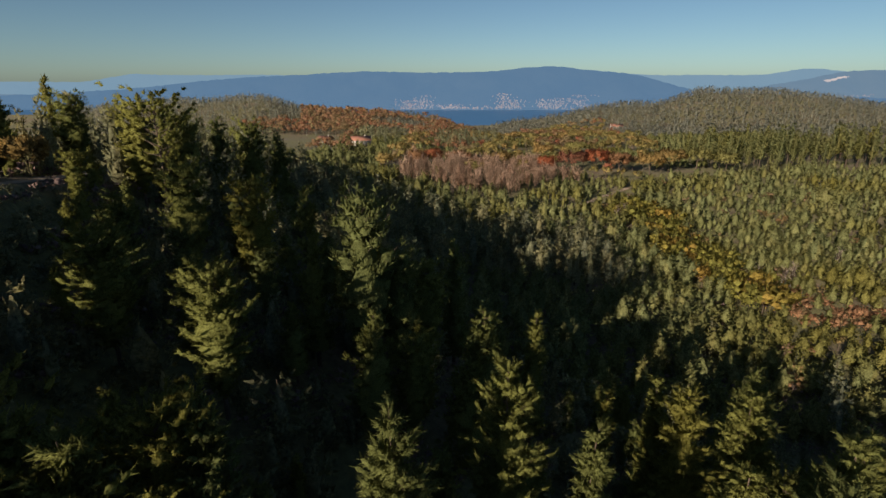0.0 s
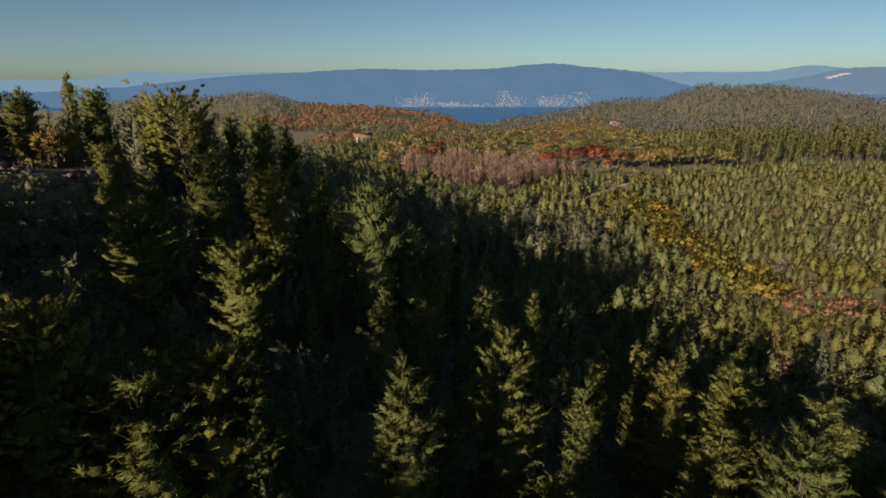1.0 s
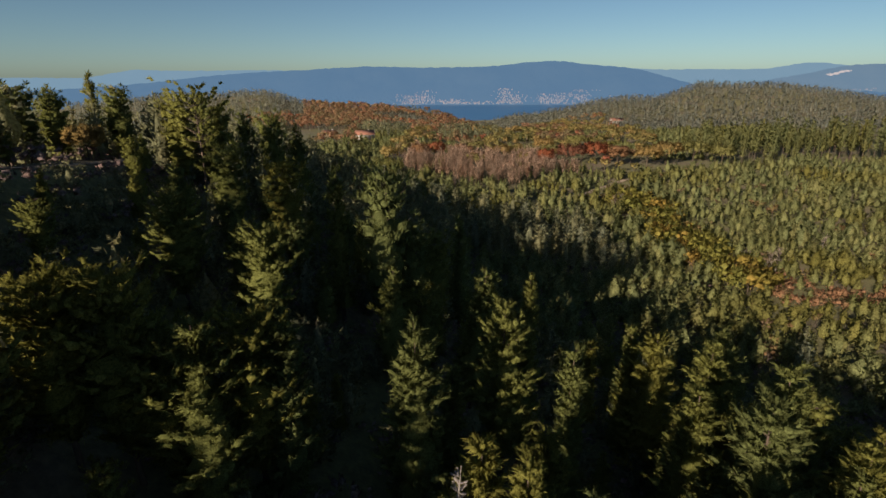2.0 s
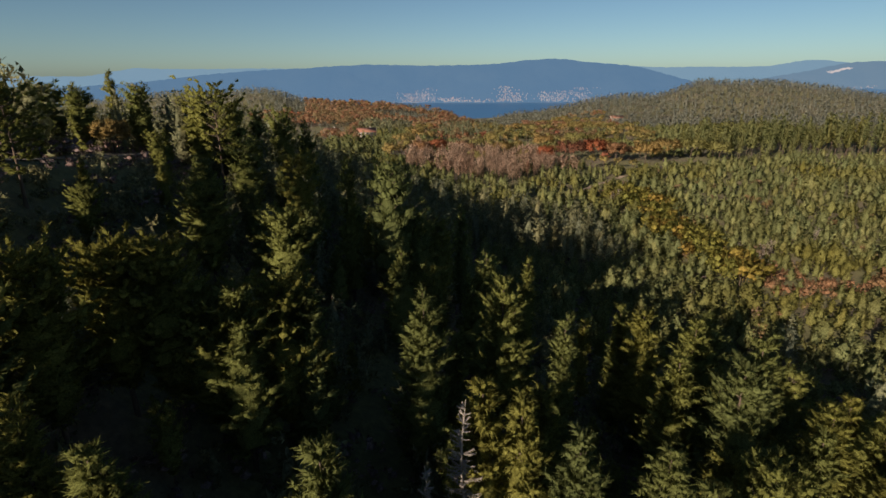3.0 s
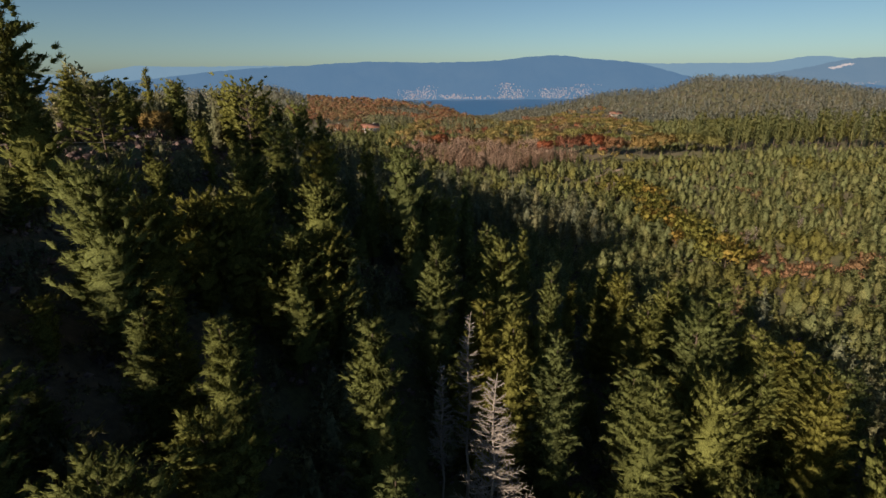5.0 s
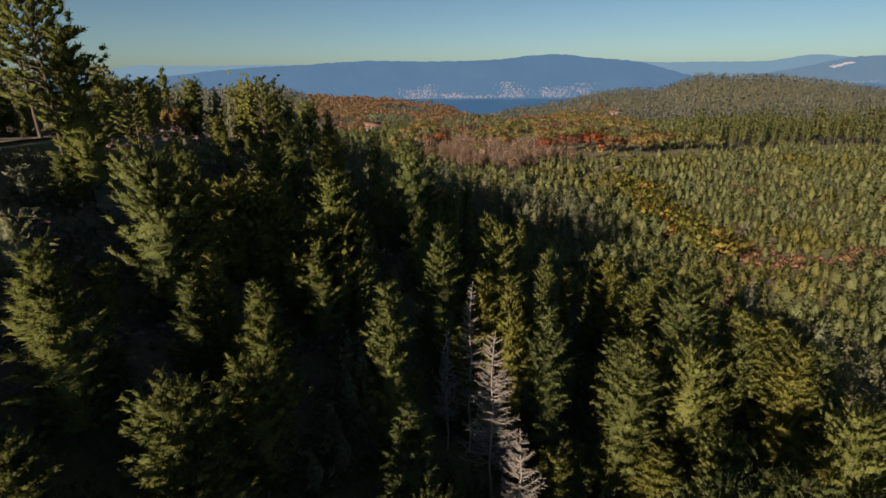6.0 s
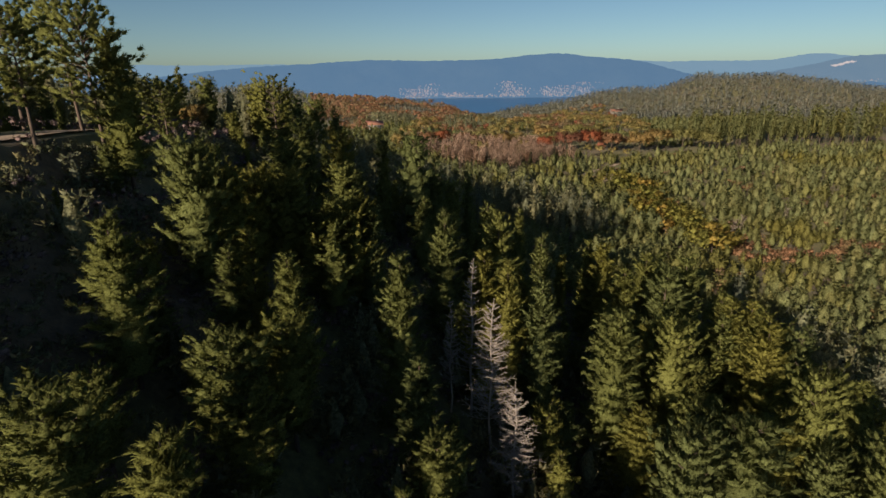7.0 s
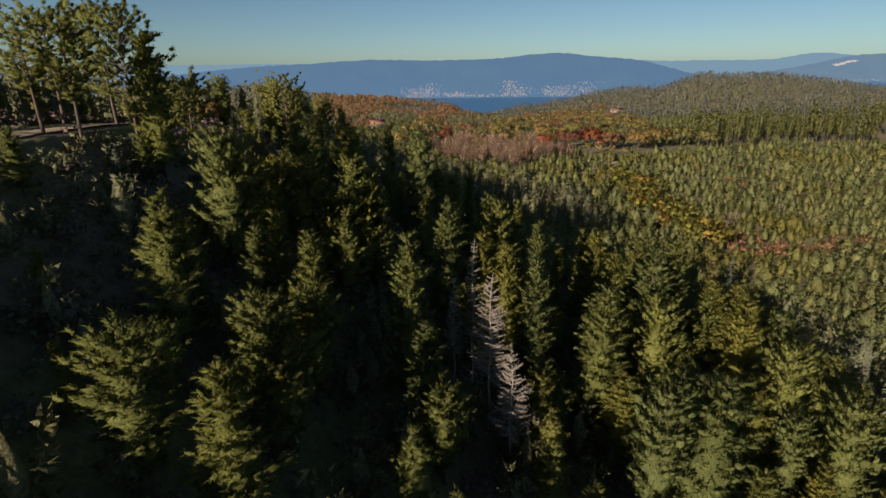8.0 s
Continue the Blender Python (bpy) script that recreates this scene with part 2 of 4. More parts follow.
def pad(rng, centre, axis, long, thick, flat, rings, segs, count, blade, slim, rise=0.4):
    """One plume of foliage: a jagged packed body round axis, its skin set with blades. Gives vertices, faces and outward normals."""
    axis = unit(np.asarray(axis, float))
    a = unit(np.cross(axis, np.array([0.02, 0.03, 1.0])))
    b = np.cross(axis, a)
    b = b * np.sign(b[2] + 1e-9)
    frame3 = np.stack([a * thick, b * thick * flat, axis * long])
    lat = np.linspace(0, math.pi, rings + 2)[1:-1]
    lon = np.arange(segs) * 2 * math.pi / segs
    ring = np.stack([np.outer(np.sin(lat), np.cos(lon)), np.outer(np.sin(lat), np.sin(lon)), np.outer(-np.cos(lat), np.ones(segs))], -1).reshape(-1, 3)
    ball = np.concatenate([[[0, 0, -1]], ring, [[0, 0, 1]]]) * rng.uniform(0.72, 1.2, (rings * segs + 2, 1))
    v = centre + ball @ frame3
    f, last = [], rings * segs + 1
    for j in range(segs):
        k = (j + 1) % segs
        f.append((0, 1 + k, 1 + j))
        f.append((last, last - segs + j, last - segs + k))
        for i in range(rings - 1):
            p, q = 1 + i * segs, 1 + (i + 1) * segs
            f += [(p + j, p + k, q + k), (p + j, q + k, q + j)]
    n = unit(v - centre)
    if count:
        d = unit(rng.normal(size=(count, 3)))
        root = centre + (d @ frame3) * rng.uniform(0.75, 0.95, (count, 1))
        out = unit(d @ frame3)
        way = unit(out * 0.8 + axis * 0.5 + np.array([0, 0, rise]) + rng.normal(size=(count, 3)) * 0.3)
        bv, bf = blades(rng, root, way, blade * rng.uniform(0.6, 1.3, (count, 1)), slim)
        f = np.concatenate([np.array(f), bf + len(v)])
        v, n = np.concatenate([v, bv]), np.concatenate([n, np.repeat(out, 3, 0)])
    return v, np.array(f), n


def plume(rng, base, way, long, thick, count, needle, slim=0.1, segs=5):
    """The brush at a twig's end: a rough spindle packed with needles, bristling forwards, open at its tip. Gives vertices, faces and normals."""
    way = unit(np.asarray(way, float))
    a = unit(np.cross(way, np.array([0.31, 0.17, 0.93])))
    b = np.cross(way, a)
    lon = np.arange(segs) * 2 * math.pi / segs + rng.uniform(0, 1.2)
    round3 = np.cos(lon)[:, None] * a + np.sin(lon)[:, None] * b
    low = base + way * long * 0.3 + round3 * thick * rng.uniform(0.6, 1.15, (segs, 1))
    top = base + way * long * 0.75 + round3 * thick * rng.uniform(0.5, 1.0, (segs, 1))
    v = np.concatenate([[base], low, top, [base + way * long]])
    f = []
    for j in range(segs):
        k = (j + 1) % segs
        f += [(0, 1 + k, 1 + j), (1 + j, 1 + k, 1 + segs + k), (1 + j, 1 + segs + k, 1 + segs + j), (1 + segs + j, 1 + segs + k, 2 * segs + 1)]
    n = np.concatenate([[-way], round3 * 0.9 + way * 0.1, round3 * 0.7 + way * 0.5, [way]])
    if count:
        u, ang = rng.uniform(0.1, 1.0, (count, 1)), rng.uniform(0, 6.283, (count, 1))
        out = np.cos(ang) * a + np.sin(ang) * b
        go = unit(out * rng.uniform(0.5, 1.0, (count, 1)) + way * 0.75)
        bv, bf = blades(rng, base + way * long * u + out * thick * 0.6, go, needle * rng.uniform(0.6, 1.2, (count, 1)), slim)
        f = np.concatenate([np.array(f), bf + len(v)])
        v, n = np.concatenate([v, bv]), np.concatenate([n, np.repeat(unit(out + way * 0.3), 3, 0)])
    return v, np.array(f), n


def tuft(rng, centre, heading, spread, count, size, slim, lift=0.55):
    """A loose clump of upturned needle sprays, with no core. Gives vertices, faces and normals."""
    d = rng.normal(size=(count, 3))
    d = d / np.maximum(1.0, np.linalg.norm(d, axis=1, keepdims=True) / 1.4)
    way = unit(unit(np.asarray(heading, float)) * 0.55 + unit(d) * 0.6 + np.array([0, 0, lift]) + rng.normal(size=(count, 3)) * 0.3)
    long = size * rng.uniform(0.6, 1.3, (count, 1))
    v, f = blades(rng, centre + d * spread - way * long * 0.4, way, long, slim)
    return v, f, np.repeat(unit(d + np.asarray(heading, float) * 0.5), 3, 0)


def rounded(v, f, n, wide, lobe=0.4):
    """Turn the sprays' normals outwards with the crown, and every leaf's face with them."""
    axis = np.stack([np.zeros(len(v)), np.zeros(len(v)), v[:, 2] - 0.45 * wide], -1)
    n = unit(n * lobe + unit(v - axis) * 0.6 + np.array([0, 0, 0.12]))
    g = np.cross(v[f[:, 1]] - v[f[:, 0]], v[f[:, 2]] - v[f[:, 0]])
    turn = np.sum(g * n[f].mean(1), 1) < 0
    f = f.copy()
    f[turn] = f[turn][:, ::-1]
    return v, f, n


def stick(points, radii, sides=3):
    """A tapering limb along points."""
    p = np.asarray(points, float)
    d = unit(np.gradient(p, axis=0))
    ref = np.where(np.abs(d[:, 2:3]) > 0.9, np.array([[1.0, 0, 0]]), np.array([[0, 0, 1.0]]))
    a = unit(np.cross(d, ref))
    b = np.cross(d, a)
    ang = np.arange(sides) * 2 * math.pi / sides
    ring = a[:, None] * np.cos(ang)[None, :, None] + b[:, None] * np.sin(ang)[None, :, None]
    v = (p[:, None] + ring * np.asarray(radii, float)[:, None, None]).reshape(-1, 3)
    f = []
    for i in range(len(p) - 1):
        for j in range(sides):
            q, r, s, t = i * sides + j, i * sides + (j + 1) % sides, (i + 1) * sides + (j + 1) % sides, (i + 1) * sides + j
            f += [(q, r, s), (q, s, t)]
    return v, np.array(f)


# ---- trees ----
def reach(kind, rel):
    """How far the branches reach at rel: 0 at the tip, 1 at the foot of the crown."""
    if kind == "cone":
        return rel ** 0.64 * (1 - 0.3 * max(0, rel - 0.75) / 0.25)
    if kind == "spire":
        return 0.2 + 0.8 * rel ** 0.8
    return math.sqrt(max(0.06, 1 - abs(2 * rel - 0.95) ** 2.3))


def pine(seed, tall, clear, wide, step, arms, kind="cone", fine=True):
    """A pine: a bent tapering trunk, whorls of rising branches, each ending in a plume of needles, round a loose inner crown. Gives trunk, limbs and needles."""
    rng = np.random.default_rng(seed)
    bend, bulge = rng.normal(size=2) * 0.1, rng.uniform(0, 6.28)
    hs = np.linspace(0, tall, 9)
    axis = lambda z: np.stack([bend[0] * np.sin(np.asarray(z) / tall * 3.1), bend[1] * np.sin(np.asarray(z) / tall * 2.3), np.asarray(z)], -1)
    trunk = stick(axis(hs - 0.25 * (hs == 0)), 0.013 * tall * (1 - 0.93 * (hs / tall) ** 0.85) + 0.012, 7)
    limbs, green = Soup(), Soup()
    open_crown = kind == "flat"
    z = clear * tall
    while z < tall * 0.975:
        rel = (tall - z) / (tall * (1 - clear))
        r = wide * reach(kind, rel)
        turn = rng.uniform(0, 6.28)
        n = max(3, int(arms + rng.integers(-1, 2))) if rel > 0.12 else 4
        for i in range(n):
            az = turn + 6.283 * i / n + rng.normal() * 0.25
            ln = max(0.3, r * rng.uniform(0.72, 1.06) * (1 + 0.2 * math.sin(2 * az + bulge + z * 0.9)))
            if open_crown and rng.random() < 0.14:
                continue
            lift = 0.62 - 0.5 * rel + rng.normal() * 0.12 + (0.25 if kind == "round" else 0)
            out = np.array([math.cos(az), math.sin(az), 0])
            base = axis(z + rng.normal() * step * 0.45)
            along = lambda u: base + out * ln * u + np.array([0, 0, 1]) * ln * (lift * u + 0.25 * u ** 2.5)
            limbs.add(*stick([along(0), along(0.4), along(0.85)], [0.014 + 0.012 * ln, 0.012 + 0.006 * ln, 0.006], 3))
            across = np.array([-out[1], out[0], 0])
            up = np.array([0, 0, 1.0])
            if open_crown:
                spots = [(u, rng.normal() * 0.2 * ln) for u in np.linspace(0.45, 1.0, 6)]
            elif fine:
                spots = [(1.0, 0.0), (0.74, 0.2 * ln), (0.68, -0.2 * ln), (0.5, 0.12 * ln), (0.42, -0.12 * ln)] if ln > 0.9 else [(1.0, 0.0), (0.55, 0.1), (0.5, -0.1)]
            else:
                spots = [(0.95, 0.0), (0.62, 0.14 * ln), (0.5, -0.14 * ln)] if ln > 0.9 else [(0.9, 0.0)]
            if not open_crown and ln > 0.5:
                for u, q in ((0.38, 0.9), (0.74, 1.0)) if fine else ((0.55, 1.3),):
                    green.add(*pad(rng, along(u), out + up * (lift + 0.4), ln * 0.22 * q, (0.13 + 0.085 * ln) * q * (0.82 if fine else 1.0), 0.9, 1, 5, 17 if fine else 4, 0.34 if fine else 0.26, 0.09 if fine else 0.14))
            for u, off in spots:
                at = along(u + rng.normal() * 0.05) + across * off * rng.uniform(0.7, 1.3)
                way = out * (0.75 + 0.3 * rel) + across * np.sign(off) * 0.45 + up * (0.85 - 0.3 * rel + rng.normal() * 0.25 + (0.5 if kind == "round" else 0))
                size = rng.uniform(0.8, 1.25) * (0.42 + 0.1 * ln)
                if open_crown:
                    green.add(*plume(rng, at - unit(way) * 0.2, way, 0.5 * rng.uniform(0.8, 1.3), 0.16, 22, 0.26, 0.11, 4))
                elif fine:
                    green.add(*plume(rng, at - unit(way) * size * 0.4, way, size * 1.0, size * 0.17, 18, 0.28, 0.1, 4))
                else:
                    green.add(*tuft(rng, at, way, size * 0.36, 13, 0.42, 0.17, 0.35))
        z += step * rng.uniform(0.75, 1.2) * (0.55 + 0.45 * min(1, rel * 1.6))
    green.add(*plume(rng, axis(tall * 0.955), (0.02, 0, 1), 0.6, 0.11, 14, 0.22, 0.12))
    if not open_crown:
        v, f, n = inner_crown(rng, tall, clear, wide * (0.44 if fine else 0.56), kind, 22, 9)
        green.add(v, f, n)
        many = 6 if fine else 2
        root = np.repeat(v[:-2], many, 0) + rng.normal(size=(many * (len(v) - 2), 3)) * 0.16
        way = unit(np.repeat(n[:-2], many, 0) + rng.normal(size=root.shape) * 0.5 + np.array([0, 0, 0.4]))
        bv, bf = blades(rng, root - way * 0.1, way, rng.uniform(0.3, 0.55, (len(root), 1)), 0.12)
        green.add(bv, bf, np.repeat(way, 3, 0))
    return trunk, limbs.arrays(), rounded(*green.arrays(), wide, 0.7)


def inner_crown(rng, tall, clear, wide, kind, rings, segs):
    """The close mass of twigs and needles inside a crown: a ragged sheath round the stem."""
    rel = np.linspace(1, 0.04, rings)
    lon = np.arange(segs) * 2 * math.pi / segs
    r = np.array([reach(kind, q) for q in rel])[:, None] * wide * rng.uniform(0.6, 1.35, (rings, segs))
    r = r * np.minimum(1.0, 0.15 + rel * 2.2)[:, None]
    z = (tall * 0.93 - rel * tall * (0.93 - clear))[:, None] + rng.uniform(-0.2, 0.2, (rings, segs)) * tall / rings
    v = np.stack([r * np.cos(lon), r * np.sin(lon), z], -1).reshape(-1, 3)
    v = np.concatenate([v, [[0, 0, clear * tall - 0.1], [0, 0, tall * 0.95]]])
    f = []
    for j in range(segs):
        k = (j + 1) % segs
        f += [(len(v) - 2, k, j), (len(v) - 1, (rings - 1) * segs + j, (rings - 1) * segs + k)]
        for i in range(rings - 1):
            p, q = i * segs, (i + 1) * segs
            f += [(p + j, p + k, q + k), (p + j, q + k, q + j)]
    return v, np.array(f), unit(v * np.array([1, 1, 0]) + np.array([0, 0, 0.3]))


def bare_pine(seed, tall, wide):
    """A dead standing pine: silvery trunk, drooping bare branches with twigs."""
    rng = np.random.default_rng(seed)
    hs = np.linspace(0, tall, 8)
    trunk = stick(np.stack([0.1 * np.sin(hs), 0.08 * np.cos(hs * 0.7), hs - 0.25 * (hs == 0)], -1), 0.008 * tall * (1 - 0.95 * hs / tall) + 0.01, 6)
    limbs = Soup()
    z = tall * 0.3
    while z < tall * 0.97:
        rel = (tall - z) / (tall * 0.7)
        for i in range(rng.integers(4, 7)):
            az, ln = rng.uniform(0, 6.28), wide * rel ** 0.8 * rng.uniform(0.6, 1.15) + 0.15
            out = np.array([math.cos(az), math.sin(az), 0])
            s = np.linspace(0, 1, 4)[:, None]
            rise = rng.uniform(0.0, 0.35)
            pts = np.array([0, 0, z]) + out * ln * s + np.array([0, 0, 1]) * ln * (rise * s + 0.3 * s ** 2)
            limbs.add(*stick(pts, np.linspace(0.038, 0.014, 4), 3))
            across = np.array([-out[1], out[0], 0])
            for u in np.arange(0.25, 1.0, 0.16):
                root = np.array([0, 0, z]) + out * ln * u + np.array([0, 0, 1]) * ln * (rise * u + 0.3 * u * u)
                for sgn in (-1, 1):
                    tip = root + (across * sgn * 0.8 + out * 0.7 + np.array([0, 0, rng.uniform(0.1, 0.5)])) * ln * 0.24 * rng.uniform(0.6, 1.2)
                    limbs.add(*stick([root, tip], [0.024, 0.01], 3))
        z += 0.42 * rng.uniform(0.7, 1.2)
    return trunk, limbs.arrays()


def small_pine(seed, tall, clear, wide, clumps, tufts, leaf, kind="cone", rings=5, segs=6, core=0.4):
    """A pine for the joined woods: stem, lumpy crown, and upturned tufts of needles all over it."""
    rng = np.random.default_rng(seed)
    s = Soup()
    s.add(*inner_crown(rng, tall * 0.9, clear, wide * core, kind, rings, segs))
    for i in range(clumps):
        rel = 0.05 + 0.93 * ((i + rng.uniform(0.1, 0.9)) / clumps) ** 0.8
        az = i * 2.4 + rng.uniform(0, 0.8)
        r = wide * reach(kind, rel) * rng.uniform(0.35, 0.8)
        out = np.array([math.cos(az), math.sin(az), 0])
        at = out * r + np.array([0, 0, tall * (1 - rel * (1 - clear)) - leaf * 0.3])
        s.add(*tuft(rng, at, out * 0.9 + np.array([0, 0, 0.3]), leaf * rng.uniform(0.55, 0.95), tufts, leaf, 0.3, 0.25))
    return rounded(*s.arrays(), wide, 1.3), stick([[0, 0, -0.3], [0, 0, tall * 0.9]], [0.014 * tall, 0.02], 3)


def crown(seed, tall, wide, lobes, leaves, leaf, low=0.3):
    """A round broadleaf crown of leafy lobes, uneven, with gaps, on a forked trunk."""
    rng = np.random.default_rng(seed)
    s, w = Soup(), Soup()
    mid = tall * (low + 1) / 2
    w.add(*stick([[0, 0, -0.3], [0, 0, tall * 0.45]], [0.02 * tall, 0.013 * tall], 4))
    for i in range(lobes):
        az, up = i * 2.4 + rng.uniform(0, 0.7), rng.uniform(-0.5, 1.0)
        d = unit(np.array([math.cos(az), math.sin(az), up]))
        at = np.array([0, 0, mid]) + d * np.array([wide, wide, tall * (1 - low) / 2]) * rng.uniform(0.45, 0.75)
        s.add(*pad(rng, at, d + np.array([0, 0, 0.4]), leaf * 0.5, leaf * rng.uniform(0.35, 0.5), 0.85, 1, 4, 0, 1, 1))
        s.add(*tuft(rng, at, d * 0.8, leaf * rng.uniform(0.45, 0.62), int(leaves * 1.3), leaf * 0.4, 0.27))
        if i < 4:
            w.add(*stick([[0, 0, tall * 0.35], at], [0.012 * tall, 0.02], 3))
    v, f, n = s.arrays()
    up = np.array([0, 0, tall * low])
    v, f, n = rounded(v - up, f, n, wide, 0.6)
    return (v + up, f, n), w.arrays()


def twigs(seed, tall, wide, count, thick):
    """A bare birch: a fan of thin upright twigs from a slim stem."""
    rng = np.random.default_rng(seed)
    z = rng.uniform(0.25, 0.8, count) * tall
    az = rng.uniform(0, 6.28, count)
    root = np.stack([np.zeros(count), np.zeros(count), z], -1)
    ln = tall * rng.uniform(0.18, 0.36, count)
    out = unit(np.stack([np.cos(az) * 0.55, np.sin(az) * 0.55, np.full(count, 0.9)], -1))
    side = unit(np.cross(out, rng.normal(size=(count, 3)))) * thick
    mid = root + out * ln[:, None]
    v = np.stack([root - side, root + side, mid], 1).reshape(-1, 3)
    a = root + out * (ln * 0.45)[:, None]
    out2 = unit(out + rng.normal(size=(count, 3)) * 0.45)
    v2 = np.stack([a - side * 0.7, a + side * 0.7, a + out2 * (ln * 0.8)[:, None]], 1).reshape(-1, 3)
    s = Soup()
    s.add(v, np.arange(len(v)).reshape(-1, 3))
    s.add(v2, np.arange(len(v2)).reshape(-1, 3))
    v, f = s.arrays()
    return rounded(v, f, unit(v * np.array([1, 1, 0]) + 1e-6), wide), stick([[0, 0, -0.3], [0, 0, tall * 0.92]], [0.012 * tall, 0.012], 3)


def planted(templates, places, rng, squash=0.12):
    """All the copies of templates at places (x, y, scale), joined into one pair of arrays."""
    soup = Soup()
    places = np.asarray(places, float)
    z = height(places[:, 0], places[:, 1])
    pick = rng.integers(0, len(templates), len(places))
    turn = rng.uniform(0, 6.283, len(places))
    fat = 1 + rng.normal(size=len(places)) * squash
    for k, (v, f, *n) in enumerate(templates):
        m = np.nonzero(pick == k)[0]
        if not len(m):
            continue
        c, s, q = np.cos(turn[m])[:, None], np.sin(turn[m])[:, None], places[m, 2][:, None]
        w = q * fat[m][:, None]
        x = (v[:, 0] * c - v[:, 1] * s) * w + places[m, 0][:, None]
        y = (v[:, 0] * s + v[:, 1] * c) * w + places[m, 1][:, None]
        vz = v[:, 2] * q + z[m][:, None]
        nn = None
        if n:
            n = n[0]
            nn = np.stack([n[:, 0] * c - n[:, 1] * s, n[:, 0] * s + n[:, 1] * c, n[:, 2] + 0 * c], -1).reshape(-1, 3)
        soup.add(np.stack([x, y, vz], -1).reshape(-1, 3), (f[None] + (np.arange(len(m)) * len(v))[:, None, None]).reshape(-1, 3), nn)
    return soup.arrays()


def wood_of(name, templates, places, leaf_material, label, category, seed, bark_material=BARK):
    """A whole wood, too many trees to count, as one thing of joined crowns and joined stems."""
    if not len(places):
        return
    rng = np.random.default_rng(seed)
    v, f, n = planted([t[0] for t in templates], places, rng)
    thing = new(name, smooth(mesh_from(name, v, f, leaf_material, n)))
    tagged(thing, label, category, kind="stuff")
    if templates[0][1] is not None:
        rng = np.random.default_rng(seed)
        stems = mesh_from("stems", *planted([t[1] for t in templates], places, rng), bark_material)
        tagged(part("stems", stems, thing), kind="stuff")
    return thing


def scatter(x0, x1, y0, y1, gap, keep, seed, size=(0.75, 1.2), low=None):
    """Jittered places on a grid that keep(x, y) lets stand, each with a scale."""
    rng = np.random.default_rng(seed)
    gx, gy = np.meshgrid(np.arange(x0, x1, gap), np.arange(y0, y1, gap))
    x = gx.ravel() + rng.uniform(-0.5, 0.5, gx.size) * gap * 1.1
    y = gy.ravel() + rng.uniform(-0.5, 0.5, gx.size) * gap * 1.1
    ok = keep(x, y, rng)
    q = rng.uniform(*size, gx.size) * (low(x, y) if low else 1.0)
    return np.stack([x, y, q], -1)[ok]


# ---- ground: one sheet from behind the take-off to the shore ----
def stretched(lo, hi, n, fine):
    u = np.linspace(0, 1, n)
    s = fine * n * u
    e = (hi - lo - fine * n)
    return lo + s + e * u ** 6


xs = np.concatenate([-stretched(0, 2600, 110, 1.6)[:0:-1], stretched(0, 2600, 130, 1.6)])
ys = np.concatenate([-stretched(0, 600, 44, 2.0)[:0:-1], stretched(0, 2500, 190, 2.3)])
gx, gy = np.meshgrid(xs, ys)
land = np.stack([gx, gy, height(gx, gy)], -1).reshape(-1, 3)
ii, jj = np.meshgrid(np.arange(len(ys) - 1), np.arange(len(xs) - 1), indexing="ij")
q = (ii * len(xs) + jj).ravel()
ground = new("ground", smooth(mesh_from("ground", land, np.stack([q, q + 1, q + len(xs) + 1, q + len(xs)], -1), GROUND)))
tagged(ground, "brown and green heathland slopes under the woods", "ground", kind="structure")
sea = new("water", mesh_from("water", [(-6000, 900, 0), (6000, 900, 0), (6000, 4900, 0), (-6000, 4900, 0)], [(0, 1, 2, 3)], SEA))
tagged(sea, "calm blue sea inlet below the hills", "sea", kind="structure")


# ---- far shores and mountains ----
FAR_SURFACE = {}


def far_range(name, dist, profile, shore, material, label, deep=420, seed=3):
    """A mountain range whose skyline follows profile(bearing), with spurs and gullies in front."""
    n, k = 420, 26
    b = np.linspace(-1.0, 1.0, n)
    s = np.linspace(0, 1, k)
    B, S = np.meshgrid(b, s)
    rise = profile(B) - shore
    y = dist - deep * (1 - S)
    x = B * y
    z = shore + rise * (S ** 0.8)
    gully = np.zeros_like(z)
    rng = np.random.default_rng(seed)
    for i in range(9):
        fq = 4.0 * 1.55 ** i
        gully += (np.abs(np.sin(B * fq * 3 + S * 2.2 * math.sin(i * 1.7) + rng.uniform(0, 6.28))) - 0.6) * 40 / 1.5 ** i
    z = z + gully * np.sin(S * math.pi) * np.clip(rise / 150, 0.1, 1) + gully * 0.06 * S + 3.0 * np.sin(B * 190 + 3 * np.sin(B * 61)) * np.sin(B * 83) * S
    FAR_SURFACE[name] = (b, s, np.stack([x, y, z], -1))
    v = np.stack([x, y, z], -1).reshape(-1, 3)
    I, J = np.meshgrid(np.arange(k - 1), np.arange(n - 1), indexing="ij")
    c = (I * n + J).ravel()
    ob = new(name, smooth(mesh_from(name, v, np.stack([c, c + 1, c + n + 1, c + n], -1), material)))
    return tagged(ob, label, "mountain range", kind="structure")


def hump(b, centre, wide, high):
    return high * np.exp(-((b - centre) / wide) ** 2)


